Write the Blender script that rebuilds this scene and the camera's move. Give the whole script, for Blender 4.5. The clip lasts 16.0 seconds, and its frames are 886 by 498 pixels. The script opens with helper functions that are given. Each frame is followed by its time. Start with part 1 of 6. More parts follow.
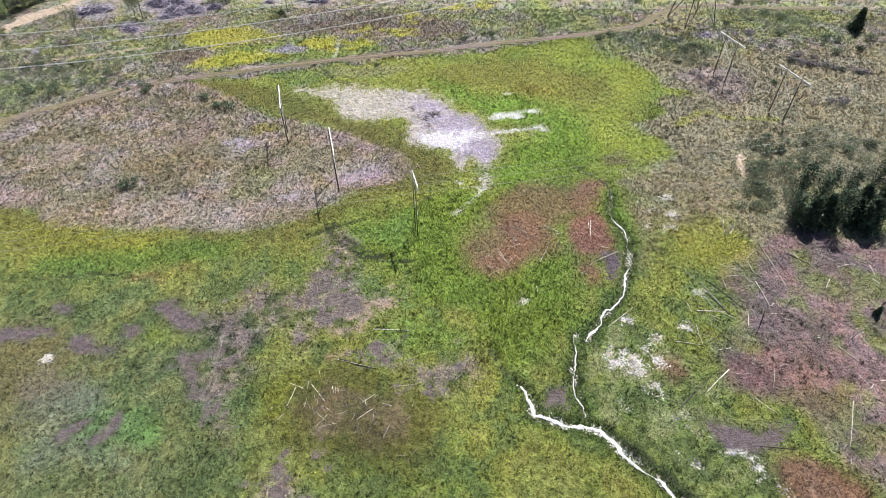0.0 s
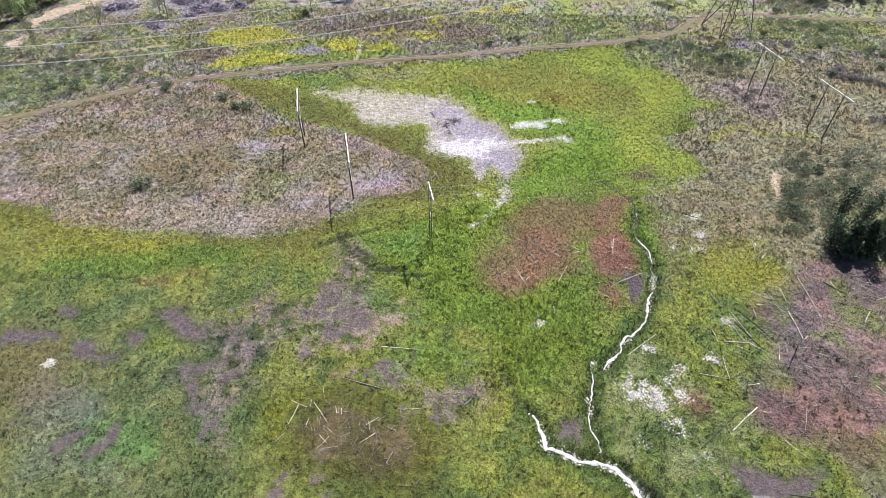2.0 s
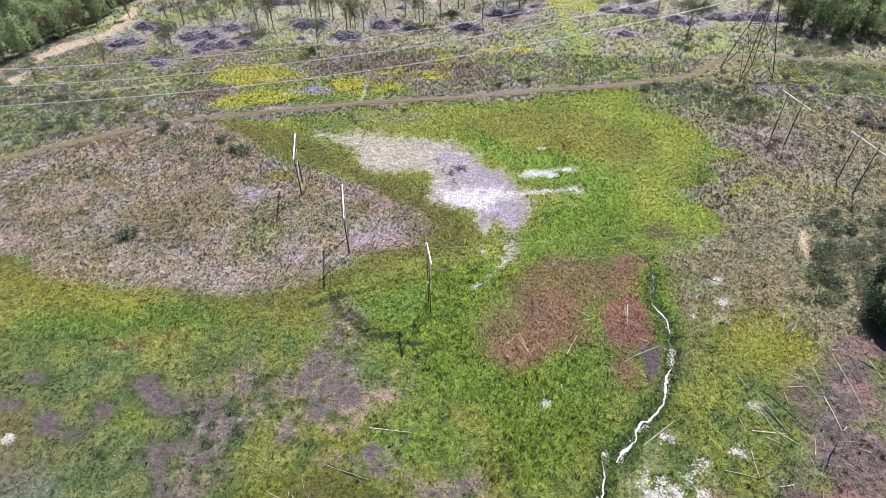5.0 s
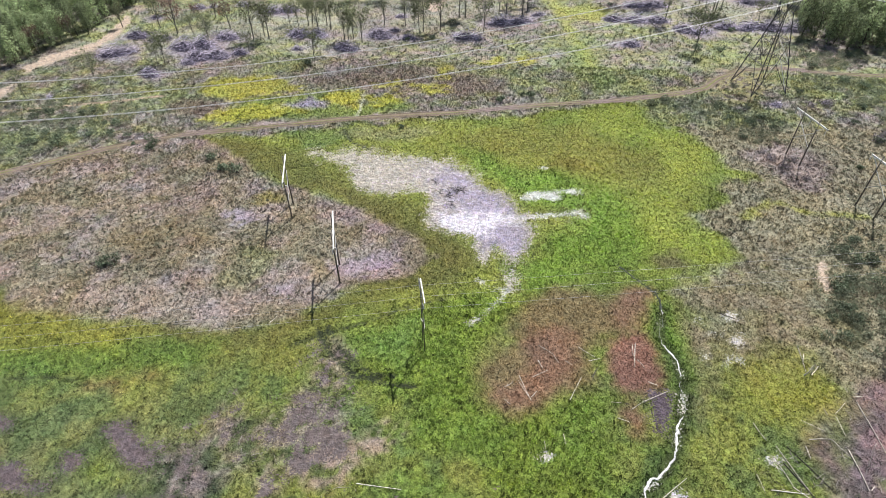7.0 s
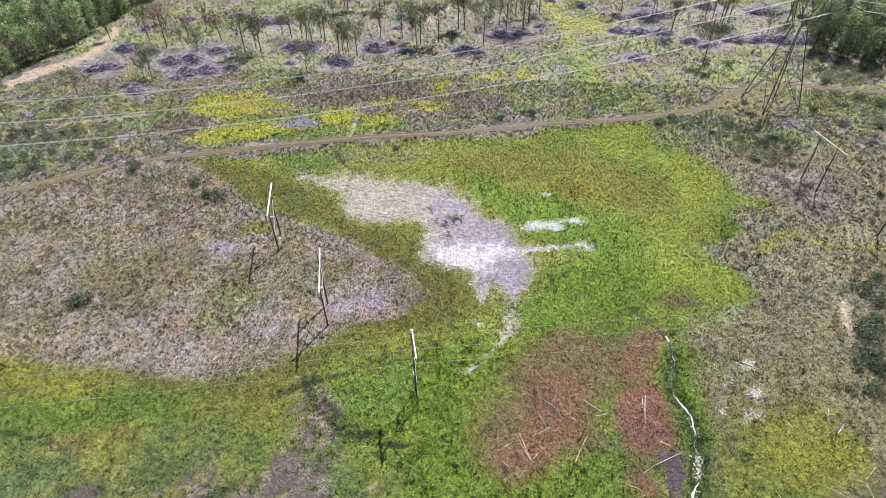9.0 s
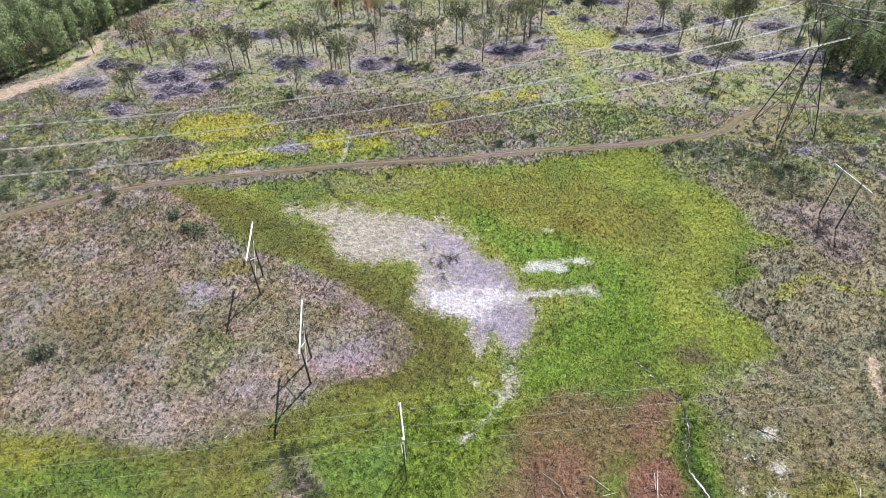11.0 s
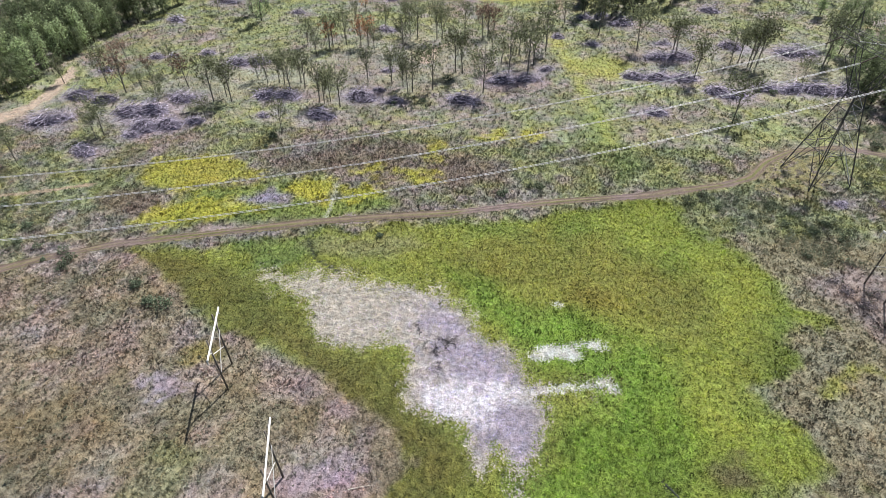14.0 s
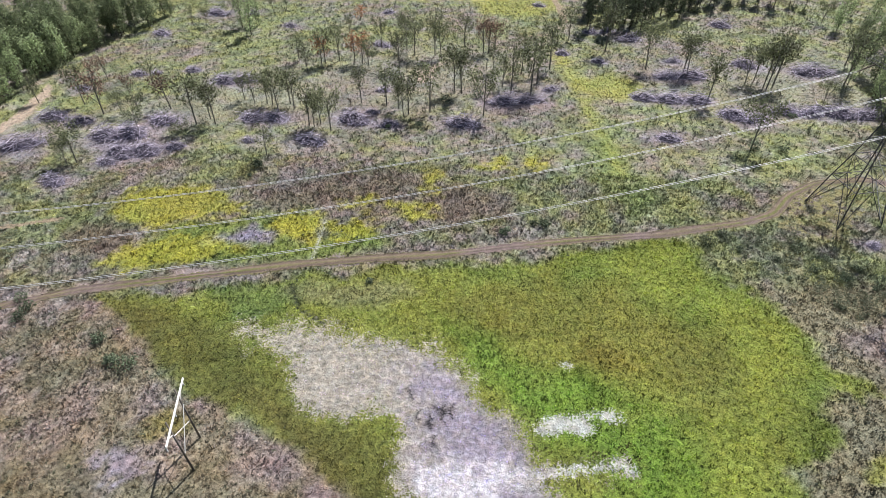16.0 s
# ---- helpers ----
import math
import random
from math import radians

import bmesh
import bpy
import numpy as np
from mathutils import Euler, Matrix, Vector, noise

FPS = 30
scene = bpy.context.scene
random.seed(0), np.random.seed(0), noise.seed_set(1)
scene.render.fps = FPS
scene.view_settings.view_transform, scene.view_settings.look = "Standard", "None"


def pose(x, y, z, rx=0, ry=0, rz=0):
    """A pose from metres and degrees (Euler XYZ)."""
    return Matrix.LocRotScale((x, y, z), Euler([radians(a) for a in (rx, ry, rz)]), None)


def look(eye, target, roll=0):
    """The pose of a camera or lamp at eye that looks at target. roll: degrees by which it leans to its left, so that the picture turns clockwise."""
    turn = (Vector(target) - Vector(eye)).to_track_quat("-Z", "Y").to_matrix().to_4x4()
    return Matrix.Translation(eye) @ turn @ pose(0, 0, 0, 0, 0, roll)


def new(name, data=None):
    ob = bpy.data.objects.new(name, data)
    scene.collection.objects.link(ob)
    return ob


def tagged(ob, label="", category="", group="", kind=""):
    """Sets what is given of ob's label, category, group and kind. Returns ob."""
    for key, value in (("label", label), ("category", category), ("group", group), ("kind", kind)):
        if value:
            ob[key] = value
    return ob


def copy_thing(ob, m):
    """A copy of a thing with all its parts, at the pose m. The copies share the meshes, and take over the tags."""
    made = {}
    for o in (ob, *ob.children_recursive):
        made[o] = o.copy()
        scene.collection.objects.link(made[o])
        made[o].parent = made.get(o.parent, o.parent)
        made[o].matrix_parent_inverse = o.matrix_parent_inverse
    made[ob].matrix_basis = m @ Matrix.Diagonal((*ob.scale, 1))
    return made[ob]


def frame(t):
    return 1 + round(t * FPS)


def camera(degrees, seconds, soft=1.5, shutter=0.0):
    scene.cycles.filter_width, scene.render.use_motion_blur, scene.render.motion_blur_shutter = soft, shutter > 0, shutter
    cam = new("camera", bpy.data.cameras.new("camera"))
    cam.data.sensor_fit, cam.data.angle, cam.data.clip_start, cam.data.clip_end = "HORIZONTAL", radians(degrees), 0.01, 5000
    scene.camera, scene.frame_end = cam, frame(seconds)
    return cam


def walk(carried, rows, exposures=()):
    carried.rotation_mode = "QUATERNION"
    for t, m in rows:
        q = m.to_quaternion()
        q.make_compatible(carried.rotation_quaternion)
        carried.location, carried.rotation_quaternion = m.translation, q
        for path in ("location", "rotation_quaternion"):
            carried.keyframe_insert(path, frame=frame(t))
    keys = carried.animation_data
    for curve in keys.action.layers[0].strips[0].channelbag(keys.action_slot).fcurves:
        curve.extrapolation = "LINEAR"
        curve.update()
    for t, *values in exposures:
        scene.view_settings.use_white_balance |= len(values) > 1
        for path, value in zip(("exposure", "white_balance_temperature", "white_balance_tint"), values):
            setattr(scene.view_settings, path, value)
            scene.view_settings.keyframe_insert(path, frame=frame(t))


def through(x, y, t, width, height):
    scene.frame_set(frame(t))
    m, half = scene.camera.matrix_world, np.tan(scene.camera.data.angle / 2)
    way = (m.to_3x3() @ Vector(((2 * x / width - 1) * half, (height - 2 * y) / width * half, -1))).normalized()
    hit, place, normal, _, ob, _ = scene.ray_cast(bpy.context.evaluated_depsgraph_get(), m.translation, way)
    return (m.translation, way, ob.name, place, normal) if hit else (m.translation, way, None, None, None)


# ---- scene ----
cam = camera(77.0, 16.0, soft=0.55)

# seconds, eye, heading (east of north), pitch, lean, all angles in degrees
ROWS = (
    (0, -0.08, -118.02, 89.23, -2.10, -43.87, -0.67),
    (0.5, 0.01, -116.83, 88.88, -0.38, -43.87, -0.86),
    (1, -0.02, -115.61, 88.76, -0.19, -43.87, -0.83),
    (1.5, 0.08, -113.93, 88.50, -3.05, -43.88, -0.56),
    (2, 0.87, -112.30, 88.26, -4.98, -43.85, -0.60),
    (2.5, 1.14, -110.45, 87.95, -5.41, -43.82, -0.55),
    (3, 1.11, -108.60, 87.90, -5.63, -43.80, -0.42),
    (3.5, 1.44, -106.22, 88.11, -6.05, -43.15, -0.43),
    (4, 1.74, -104.20, 87.97, -6.34, -41.50, -0.49),
    (4.2, 1.85, -103.29, 88.16, -6.35, -41.48, -0.56),
    (6.3, 2.94, -93.32, 88.04, -7.06, -41.26, -0.83),
    (6.5, 2.81, -92.25, 88.08, -6.98, -41.27, -0.72),
    (7, 2.90, -89.69, 88.16, -7.07, -41.26, -0.79),
    (7.5, 3.13, -87.00, 88.26, -7.22, -41.25, -0.85),
    (8, 3.08, -84.20, 88.58, -7.25, -41.29, -0.91),
    (8.5, 3.06, -81.16, 88.63, -7.29, -41.23, -0.96),
    (9, 2.92, -78.00, 88.73, -7.26, -41.17, -0.93),
    (9.2, 2.80, -76.94, 88.82, -7.19, -41.19, -0.88),
    (11.3, 2.40, -61.80, 90.08, -7.20, -41.17, -0.69),
    (11.5, 2.31, -60.25, 90.16, -7.26, -41.16, -0.81),
    (12, 1.94, -56.40, 90.52, -7.24, -41.13, -0.76),
    (12.5, 1.48, -52.40, 91.08, -7.20, -41.16, -0.74),
    (13, 1.38, -48.36, 91.38, -7.23, -41.12, -0.71),
    (13.5, 0.75, -44.43, 91.67, -7.11, -41.11, -0.60),
    (14, 0.35, -40.41, 91.78, -7.07, -41.09, -0.53),
    (14.5, 0.05, -36.38, 91.83, -7.04, -41.06, -0.47),
    (15, -0.39, -32.25, 91.84, -6.98, -41.04, -0.35),
    (15.5, -0.56, -28.03, 91.58, -7.00, -40.95, -0.34),
    (16, -0.83, -24.08, 91.28, -7.01, -40.82, -0.32),
)


def aim(x, y, z, heading, pitch, lean):
    h, p = radians(heading), radians(pitch)
    ahead = Vector((math.sin(h) * math.cos(p), math.cos(h) * math.cos(p), math.sin(p)))
    eye = Vector((x, y, z))
    return look(eye, eye + ahead * 10, lean)


walk(cam, [(t, aim(*row)) for t, *row in ROWS], [(0, 1.15), (4, 1.1), (9, 1.02), (12, 0.94), (16, 0.82)])

# ---- world, sun, exposure ----
SUN_AZ, SUN_EL = 23.9, 52.6          # degrees east of north (+y), above the horizon
world = bpy.data.worlds.new("sky")
scene.world = world
world.use_nodes = True
wn = world.node_tree
wn.nodes.clear()
sky = wn.nodes.new("ShaderNodeTexSky")
sky.sky_type, sky.sun_disc = "NISHITA", False
sky.sun_elevation, sky.sun_rotation = radians(SUN_EL), radians(SUN_AZ)
bg = wn.nodes.new("ShaderNodeBackground")
bg.inputs["Strength"].default_value = 0.05
wo = wn.nodes.new("ShaderNodeOutputWorld")
wn.links.new(sky.outputs[0], bg.inputs["Color"])
wn.links.new(bg.outputs[0], wo.inputs["Surface"])

sun = new("sun", bpy.data.lights.new("sun", "SUN"))
sun.data.energy, sun.data.angle, sun.data.color = 5.0, radians(0.5), (1.0, 0.965, 0.93)
to_sun = Vector((math.sin(radians(SUN_AZ)) * math.cos(radians(SUN_EL)), math.cos(radians(SUN_AZ)) * math.cos(radians(SUN_EL)), math.sin(radians(SUN_EL))))
sun.matrix_world = look(to_sun * 200, (0, 0, 0))

# ---- materials ----


def srgb(r, g, b, k=0.6):
    """A base colour from 8-bit values, k: share of the light that it keeps."""
    return tuple(k * (((c / 255 + 0.055) / 1.055) ** 2.4 if c > 10 else c / 255 / 12.92) for c in (r, g, b))


def material(name, colour, rough=0.85, metal=0.0, grain=0.25, size=2.0, bump=0.2, attr=None, island=0.0, each=0.0, edge=False, clump=0.0):
    """A node material: colour or a colour attribute, two scales of noise over it, bump, and spread between pieces."""
    m = bpy.data.materials.new(name)
    m.use_nodes = True
    nt = m.node_tree
    p = nt.nodes["Principled BSDF"]
    p.inputs["Roughness"].default_value, p.inputs["Metallic"].default_value = rough, metal
    p.inputs["Specular IOR Level"].default_value = 0.25
    if attr:
        src = nt.nodes.new("ShaderNodeAttribute")
        src.attribute_name = attr
        out = src.outputs["Color"]
    else:
        src = nt.nodes.new("ShaderNodeRGB")
        src.outputs[0].default_value = (*colour, 1)
        out = src.outputs[0]
    tc = nt.nodes.new("ShaderNodeTexCoord")

    def noise_node(scale, detail):
        n = nt.nodes.new("ShaderNodeTexNoise")
        n.inputs["Scale"].default_value, n.inputs["Detail"].default_value = scale, detail
        nt.links.new(tc.outputs["Object"], n.inputs["Vector"])
        return n

    def scaled(value, low, high):
        r = nt.nodes.new("ShaderNodeMapRange")
        r.inputs["From Min"].default_value, r.inputs["From Max"].default_value = 0.25, 0.75
        r.inputs["To Min"].default_value, r.inputs["To Max"].default_value = low, high
        nt.links.new(value, r.inputs["Value"])
        return r.outputs[0]

    def times_value(colour_out, value):
        mix = nt.nodes.new("ShaderNodeVectorMath")
        mix.operation = "SCALE"
        nt.links.new(colour_out, mix.inputs[0])
        nt.links.new(value, mix.inputs["Scale"])
        return mix.outputs[0]

    if edge:
        # bare ground shows through where the edge distance, roughened by noise, is positive
        other, dist = nt.nodes.new("ShaderNodeAttribute"), nt.nodes.new("ShaderNodeAttribute")
        other.attribute_name, dist.attribute_name = "crust", "edge"
        rough_edge = scaled(noise_node(2.6, 9).outputs["Fac"], -1.9, 1.9)
        add = nt.nodes.new("ShaderNodeMath")
        nt.links.new(dist.outputs["Fac"], add.inputs[0])
        nt.links.new(rough_edge, add.inputs[1])
        cut = nt.nodes.new("ShaderNodeMapRange")
        cut.inputs["From Min"].default_value, cut.inputs["From Max"].default_value = -0.3, 0.3
        nt.links.new(add.outputs[0], cut.inputs["Value"])
        mixed = nt.nodes.new("ShaderNodeMix")
        mixed.data_type = "RGBA"
        nt.links.new(cut.outputs[0], mixed.inputs[0])
        nt.links.new(out, mixed.inputs[6])
        nt.links.new(other.outputs["Color"], mixed.inputs[7])
        out = mixed.outputs[2]
    fine, broad = noise_node(size * 4, 6), noise_node(size * 0.35, 3)
    out = times_value(out, scaled(fine.outputs["Fac"], 1 - grain, 1 + grain))
    out = times_value(out, scaled(broad.outputs["Fac"], 1 - grain * 0.7, 1 + grain * 0.7))
    knoll = None
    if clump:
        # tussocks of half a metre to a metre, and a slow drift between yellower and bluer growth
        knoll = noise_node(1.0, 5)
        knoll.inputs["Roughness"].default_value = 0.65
        # hollows painted darker: dark thatch plus the shade between tussocks
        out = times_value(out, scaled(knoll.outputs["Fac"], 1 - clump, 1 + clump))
        drift = nt.nodes.new("ShaderNodeMix")
        drift.data_type = "RGBA"
        drift.inputs[6].default_value, drift.inputs[7].default_value = (0.93, 1.0, 1.04, 1), (1.07, 1.0, 0.94, 1)
        nt.links.new(scaled(noise_node(0.55, 5).outputs["Fac"], 0, 1), drift.inputs[0])
        both = nt.nodes.new("ShaderNodeVectorMath")
        both.operation = "MULTIPLY"
        nt.links.new(out, both.inputs[0])
        nt.links.new(drift.outputs[2], both.inputs[1])
        out = both.outputs[0]
    if island:
        geo = nt.nodes.new("ShaderNodeNewGeometry")
        out = times_value(out, scaled(geo.outputs["Random Per Island"], 1 - island, 1 + island))
    if each:
        info = nt.nodes.new("ShaderNodeObjectInfo")
        out = times_value(out, scaled(info.outputs["Random"], 1 - each, 1 + each))
    if attr and bump:
        out = times_value(out, scaled(noise_node(size * 9, 4).outputs["Fac"], 0.72, 1.28))
    nt.links.new(out, p.inputs["Base Color"])
    if bump:
        b = nt.nodes.new("ShaderNodeBump")
        b.inputs["Strength"].default_value, b.inputs["Distance"].default_value = bump, 0.15
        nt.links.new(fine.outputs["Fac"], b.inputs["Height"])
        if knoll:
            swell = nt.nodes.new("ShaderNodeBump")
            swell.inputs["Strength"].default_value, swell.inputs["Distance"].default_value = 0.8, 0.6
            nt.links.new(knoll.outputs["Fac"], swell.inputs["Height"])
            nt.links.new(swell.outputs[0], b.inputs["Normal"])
        nt.links.new(b.outputs[0], p.inputs["Normal"])
    return m


def leafy(name, colour, through=0.35, attr=None, **more):
    """Foliage: a material that also lets some light through."""
    m = material(name, colour, rough=0.7, bump=0, attr=attr, **more)
    nt = m.node_tree
    p, o = nt.nodes["Principled BSDF"], nt.nodes["Material Output"]
    t = nt.nodes.new("ShaderNodeBsdfTranslucent")
    nt.links.new(p.inputs["Base Color"].links[0].from_socket, t.inputs["Color"])
    mix = nt.nodes.new("ShaderNodeMixShader")
    mix.inputs[0].default_value = through
    nt.links.new(p.outputs[0], mix.inputs[1])
    nt.links.new(t.outputs[0], mix.inputs[2])
    nt.links.new(mix.outputs[0], o.inputs["Surface"])
    return m


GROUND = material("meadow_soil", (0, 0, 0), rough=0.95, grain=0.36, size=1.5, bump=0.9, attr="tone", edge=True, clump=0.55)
GRASS = leafy("grass_blades", (0, 0, 0), through=0.45, attr="tone", grain=0.12, size=0.5)
FOAM = material("mineral_foam", (0.42, 0.42, 0.43), rough=0.6, grain=0.6, size=1.2, bump=0.5)
WATER = material("ditch_water", (0.03, 0.035, 0.03), rough=0.08, grain=0.2, bump=0.05)
POLE_WOOD = material("weathered_pole_wood", (0.125, 0.11, 0.1), rough=0.9, grain=0.35, size=1.0)
BRACE_WOOD = material("grey_brace_wood", (0.55, 0.54, 0.52), rough=0.8, grain=0.2)
ARM_WHITE = material("bleached_crossarm", (0.8, 0.79, 0.76), rough=0.6, grain=0.06)
INSULATOR = material("grey_porcelain", (0.45, 0.45, 0.46), rough=0.25, grain=0.05, bump=0)
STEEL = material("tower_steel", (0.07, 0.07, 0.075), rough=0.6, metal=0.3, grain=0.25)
STEEL_PALE = material("pale_steel", (0.5, 0.5, 0.52), rough=0.5, metal=0.2, grain=0.2)
CABLE = material("aluminium_cable", (0.6, 0.6, 0.62), rough=0.45, metal=0.2, grain=0.03, bump=0)
CABLE_DARK = material("dull_cable", (0.4, 0.4, 0.41), rough=0.5, metal=0.2, grain=0.03, bump=0)
LOG_PALE = material("bleached_log", (0.5, 0.46, 0.4), rough=0.8, grain=0.25, size=2.5, each=0.25)
BLACK_WOOD = material("wet_black_wood", (0.022, 0.02, 0.024), rough=0.7, grain=0.3, size=2.5)
LOG_DARK = material("rotten_log", (0.07, 0.06, 0.06), rough=0.9, grain=0.35, size=2.5, each=0.3)
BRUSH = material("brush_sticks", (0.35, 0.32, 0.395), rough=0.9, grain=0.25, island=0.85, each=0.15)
SHADED_DEBRIS = material("shaded_debris", (0.1, 0.088, 0.12), rough=0.95, grain=0.5, size=1.0, bump=0.8)
TRUNK = material("aspen_bark", (0.16, 0.15, 0.13), rough=0.9, grain=0.35, size=3)
TRUNK_DARK = material("dark_bark", (0.06, 0.05, 0.042), rough=0.95, grain=0.3, size=3)
LEAF_ASPEN = leafy("aspen_leaves", (0.14, 0.155, 0.085), island=0.4, each=0.2, grain=0.15, size=0.4)
LEAF_FOREST = leafy("forest_leaves", (0.25, 0.305, 0.165), through=0.55, island=0.4, each=0.4, grain=0.2, size=0.3)
LEAF_DARK = leafy("dark_needles", (0.045, 0.068, 0.042), through=0.3, island=0.4, each=0.2, grain=0.2, size=0.3)
LEAF_SHADE = leafy("shade_leaves", (0.1, 0.12, 0.075), through=0.4, island=0.4, each=0.25, grain=0.2, size=0.3)
LEAF_RUST = leafy("rusty_leaves", (0.17, 0.112, 0.085), island=0.4, each=0.3, grain=0.2, size=0.3)
LEAF_ORANGE = leafy("orange_leaves", (0.3, 0.14, 0.075), island=0.4, each=0.3, grain=0.2, size=0.3)
LEAF_BUSH = leafy("bush_leaves", (0.105, 0.135, 0.085), island=0.4, each=0.25, grain=0.2, size=0.4)

# ---- plan of the ground, metres ----
POND = [(-53.1, 49.4), (-45.8, 44.1), (-40.5, 42), (-38.8, 35.8), (-31.6, 30.6), (-25.7, 30.7), (-21.7, 32.7), (-17.8, 30.8), (-14.9, 20.1), (-10.6, 16.5), (-4.5, 15.1), (-1.5, 10.7), (0.4,
    6.6), (3.4, 10.7), (5.1, 8.2), (6.1, 4.5), (6.0, 0.9), (6.2, -1.9), (7.4, -1.9), (8, 4), (8.7,
    7.4), (11.1, 10.5), (12.6, 17), (12.7, 20.9), (10.4, 23), (13.5, 23.9), (21.2, 25.1), (25.2, 26.3), (24.9, 29.1), (19.9, 28.6), (13.6, 25.8), (9.7, 26.5), (7.6, 31.2), (5.6, 34.8), (0.7,
    36.5), (-4.7, 42.3), (-12.2, 49.4), (-15.1, 49.8), (-26.4, 50.1), (-36.8, 53.4), (-44.7, 52)]
POND_WHITE = [(-11.0, 23.0), (-5.6, 24.8), (-0.5, 24.2), (4.5, 24.8), (12.5, 25.2), (17.6, 27.5), (25.1, 28.3), (24.3, 26.0), (17.4, 25.2), (10.5, 22.8), (4.6, 21.1), (1.8, 18.2),
    (1.0, 15.4), (-5.6, 15.4), (-10.9, 18.8)]
HILL = [(-158, 22), (-141.3, 28.7), (-133.6, 33.9), (-121.9, 42.9), (-108.5, 50.7), (-92, 52.8), (-81.2, 49.1), (-68.6, 38.2), (-57.5, 29.9), (-43.3, 28.5), (-32.1, 22.4), (-21.2, 13.8),
    (-11.2, 7.1), (-17, 3.2), (-25.5, -1.9), (-30.9, -5.6), (-38, -13.6), (-42.9, -16.9), (-51.8, -19.7), (-61.6, -19.3), (-71.6, -18.5), (-79.4, -19.6), (-90.1, -17.8), (-96.5, -18.9),
    (-107.1, -12.7), (-117.8, -9.5), (-136.3, -8.7)]
WET = [(-89.3, 52.7), (-65.9, 59.6), (-29.6, 68), (-12.8, 73), (4.5, 76.3), (22, 81.5), (42, 88.8), (49.7, 82.4), (56.7, 74.7), (64.2, 56.3), (70.6, 50.5), (59.9, 42.1), (60.7, 39.9), (53.1,
    30.4), (55.8, 20.9), (61.2, 14.4), (53.8, 8.6), (44.9, 4.5), (40.8, 1.1), (45.7, -5.4), (41.5, -12.1), (47.4, -16.2), (57.4, -14), (70, -23.6), (62.3, -27.5), (57.5, -34.5), (56.6,
    -43.9), (47.3, -48.4), (47.5, -55.1), (60.4, -62.1), (63.4, -66.5), (64.3, -74.6), (66.7, -81.8), (40.6, -90.4), (-8.2, -95.3), (-83, -93.6), (-119.7, -53.5), (-148.1, -8.9), (-117.8,
    -9.5), (-106.5, -13.8), (-96, -20), (-51.6, -20.5), (-37.8, -14.7), (-25.3, -3.1), (-16.2, 8), (-28.7, 17.9), (-39, 25.3), (-52.9, 31.9), (-77.8, 46.4)]
OLIVE_FAR = [(-13.3, 61.6), (-3.8, 68.9), (13.1, 72.1), (29.9, 72.1), (40.4, 63.9), (58, 65.6), (63.1, 54.9), (55.6, 41.7), (46.8, 31.9), (45.3, 38.3), (34.8, 44.4), (29.7, 51.6), (17.4,
    47.7), (9.8, 52.3), (-1.3, 54)]
OLIVE_RIM = [(-85.3, 51.6), (-73.2, 55.8), (-59.5, 51.1), (-42, 41.8), (-38.5, 34.6), (-31.3, 29.4), (-21.5, 31.6), (-16.6, 27.6), (-12.7, 19.6), (-2.9, 14.8), (0.3, 6.3), (-5, -2.3),
    (-11.8, -4.5), (-24, -2.7), (-18.7, 1), (-10.5, 3.5), (-13.7, 8.3), (-25.8, 17.2), (-37.3, 24.4), (-49.6, 31.1), (-65.6, 40.8)]
OLIVE_LEFT = [(-153.7, -11.3), (-115.1, -13.9), (-105.3, -15.9), (-95.7, -20.6), (-78.8, -21.1), (-51.4, -21.1), (-36.2, -15.7), (-30.3, -9), (-28.9, -17.7), (-32.9, -25.6), (-42.9, -27.7),
    (-56.6, -26.1), (-67.6, -31.9), (-85.2, -30.4), (-102.5, -34.3), (-131.9, -38.4)]
OLIVE_ISLE = [(-34.7, -64.3), (-32.6, -60.1), (-26.8, -56.8), (-18.2, -56), (-9.3, -59.5), (-3.8, -64.8), (-0.6, -71.2), (-2.4, -76.3), (-9.8, -77.4), (-23.3, -74.8), (-30, -70.9)]
LUSH = [(-23.4, -17.6), (-17.2, -11), (-7.5, -5.2), (1.2, -3.9), (7, -4.9), (2.6, -12.9), (-0.1, -21.1), (2.5, -30.4), (11.3, -32), (22.1, -24.6), (26.5, -38.4), (25.6, -44.6), (16.6,
    -53.2), (9.8, -58.5), (5.7, -53.4), (2.4, -45.1), (-6, -39.1), (-9, -28.9), (-14, -30.8), (-19.7, -25.4)]
RED_A = [(7.5, -15.9), (11.4, -13.4), (16.4, -10.7), (21.2, -14.4), (21.3, -20.9), (18.4, -25.5), (13.3, -28.9), (9.4, -32.6), (4.4, -31.0), (3.3, -28.9), (7.3, -27.3), (10.3,
    -23.4)]
RED_B = [(26.0, -15.3), (28.9, -12.9), (33.5, -11.4), (35.9, -12.8), (36.9, -19.2), (36.4, -24.7), (32.2, -26.3), (27.5, -24.5), (25.5, -20.5)]
RED_C = [(53.4, -56.2), (59.7, -53.5), (67.4, -55.3), (72.1, -60.7), (68.3, -66.4), (63.7, -63.8), (60.9, -60.9), (53.7, -61.1)]
RED_D = [(52.7, -74), (58.7, -72.8), (62.3, -75.2), (65.2, -78.3), (65.1, -81.8), (52.1, -82.2)]
RED_E = [(38.4, -55.3), (42.3, -54.6), (44.1, -57.7), (39.9, -59.6)]
RED_G = [(27.9, -1.9), (37.2, 1.5), (36.9, -7.1), (34.0, -11.4), (29.2, -10.8)]
RED_H = [(27.8, -30.6), (29.8, -29.3), (31.3, -32.3), (30.3, -35.5), (28.6, -35.2)]
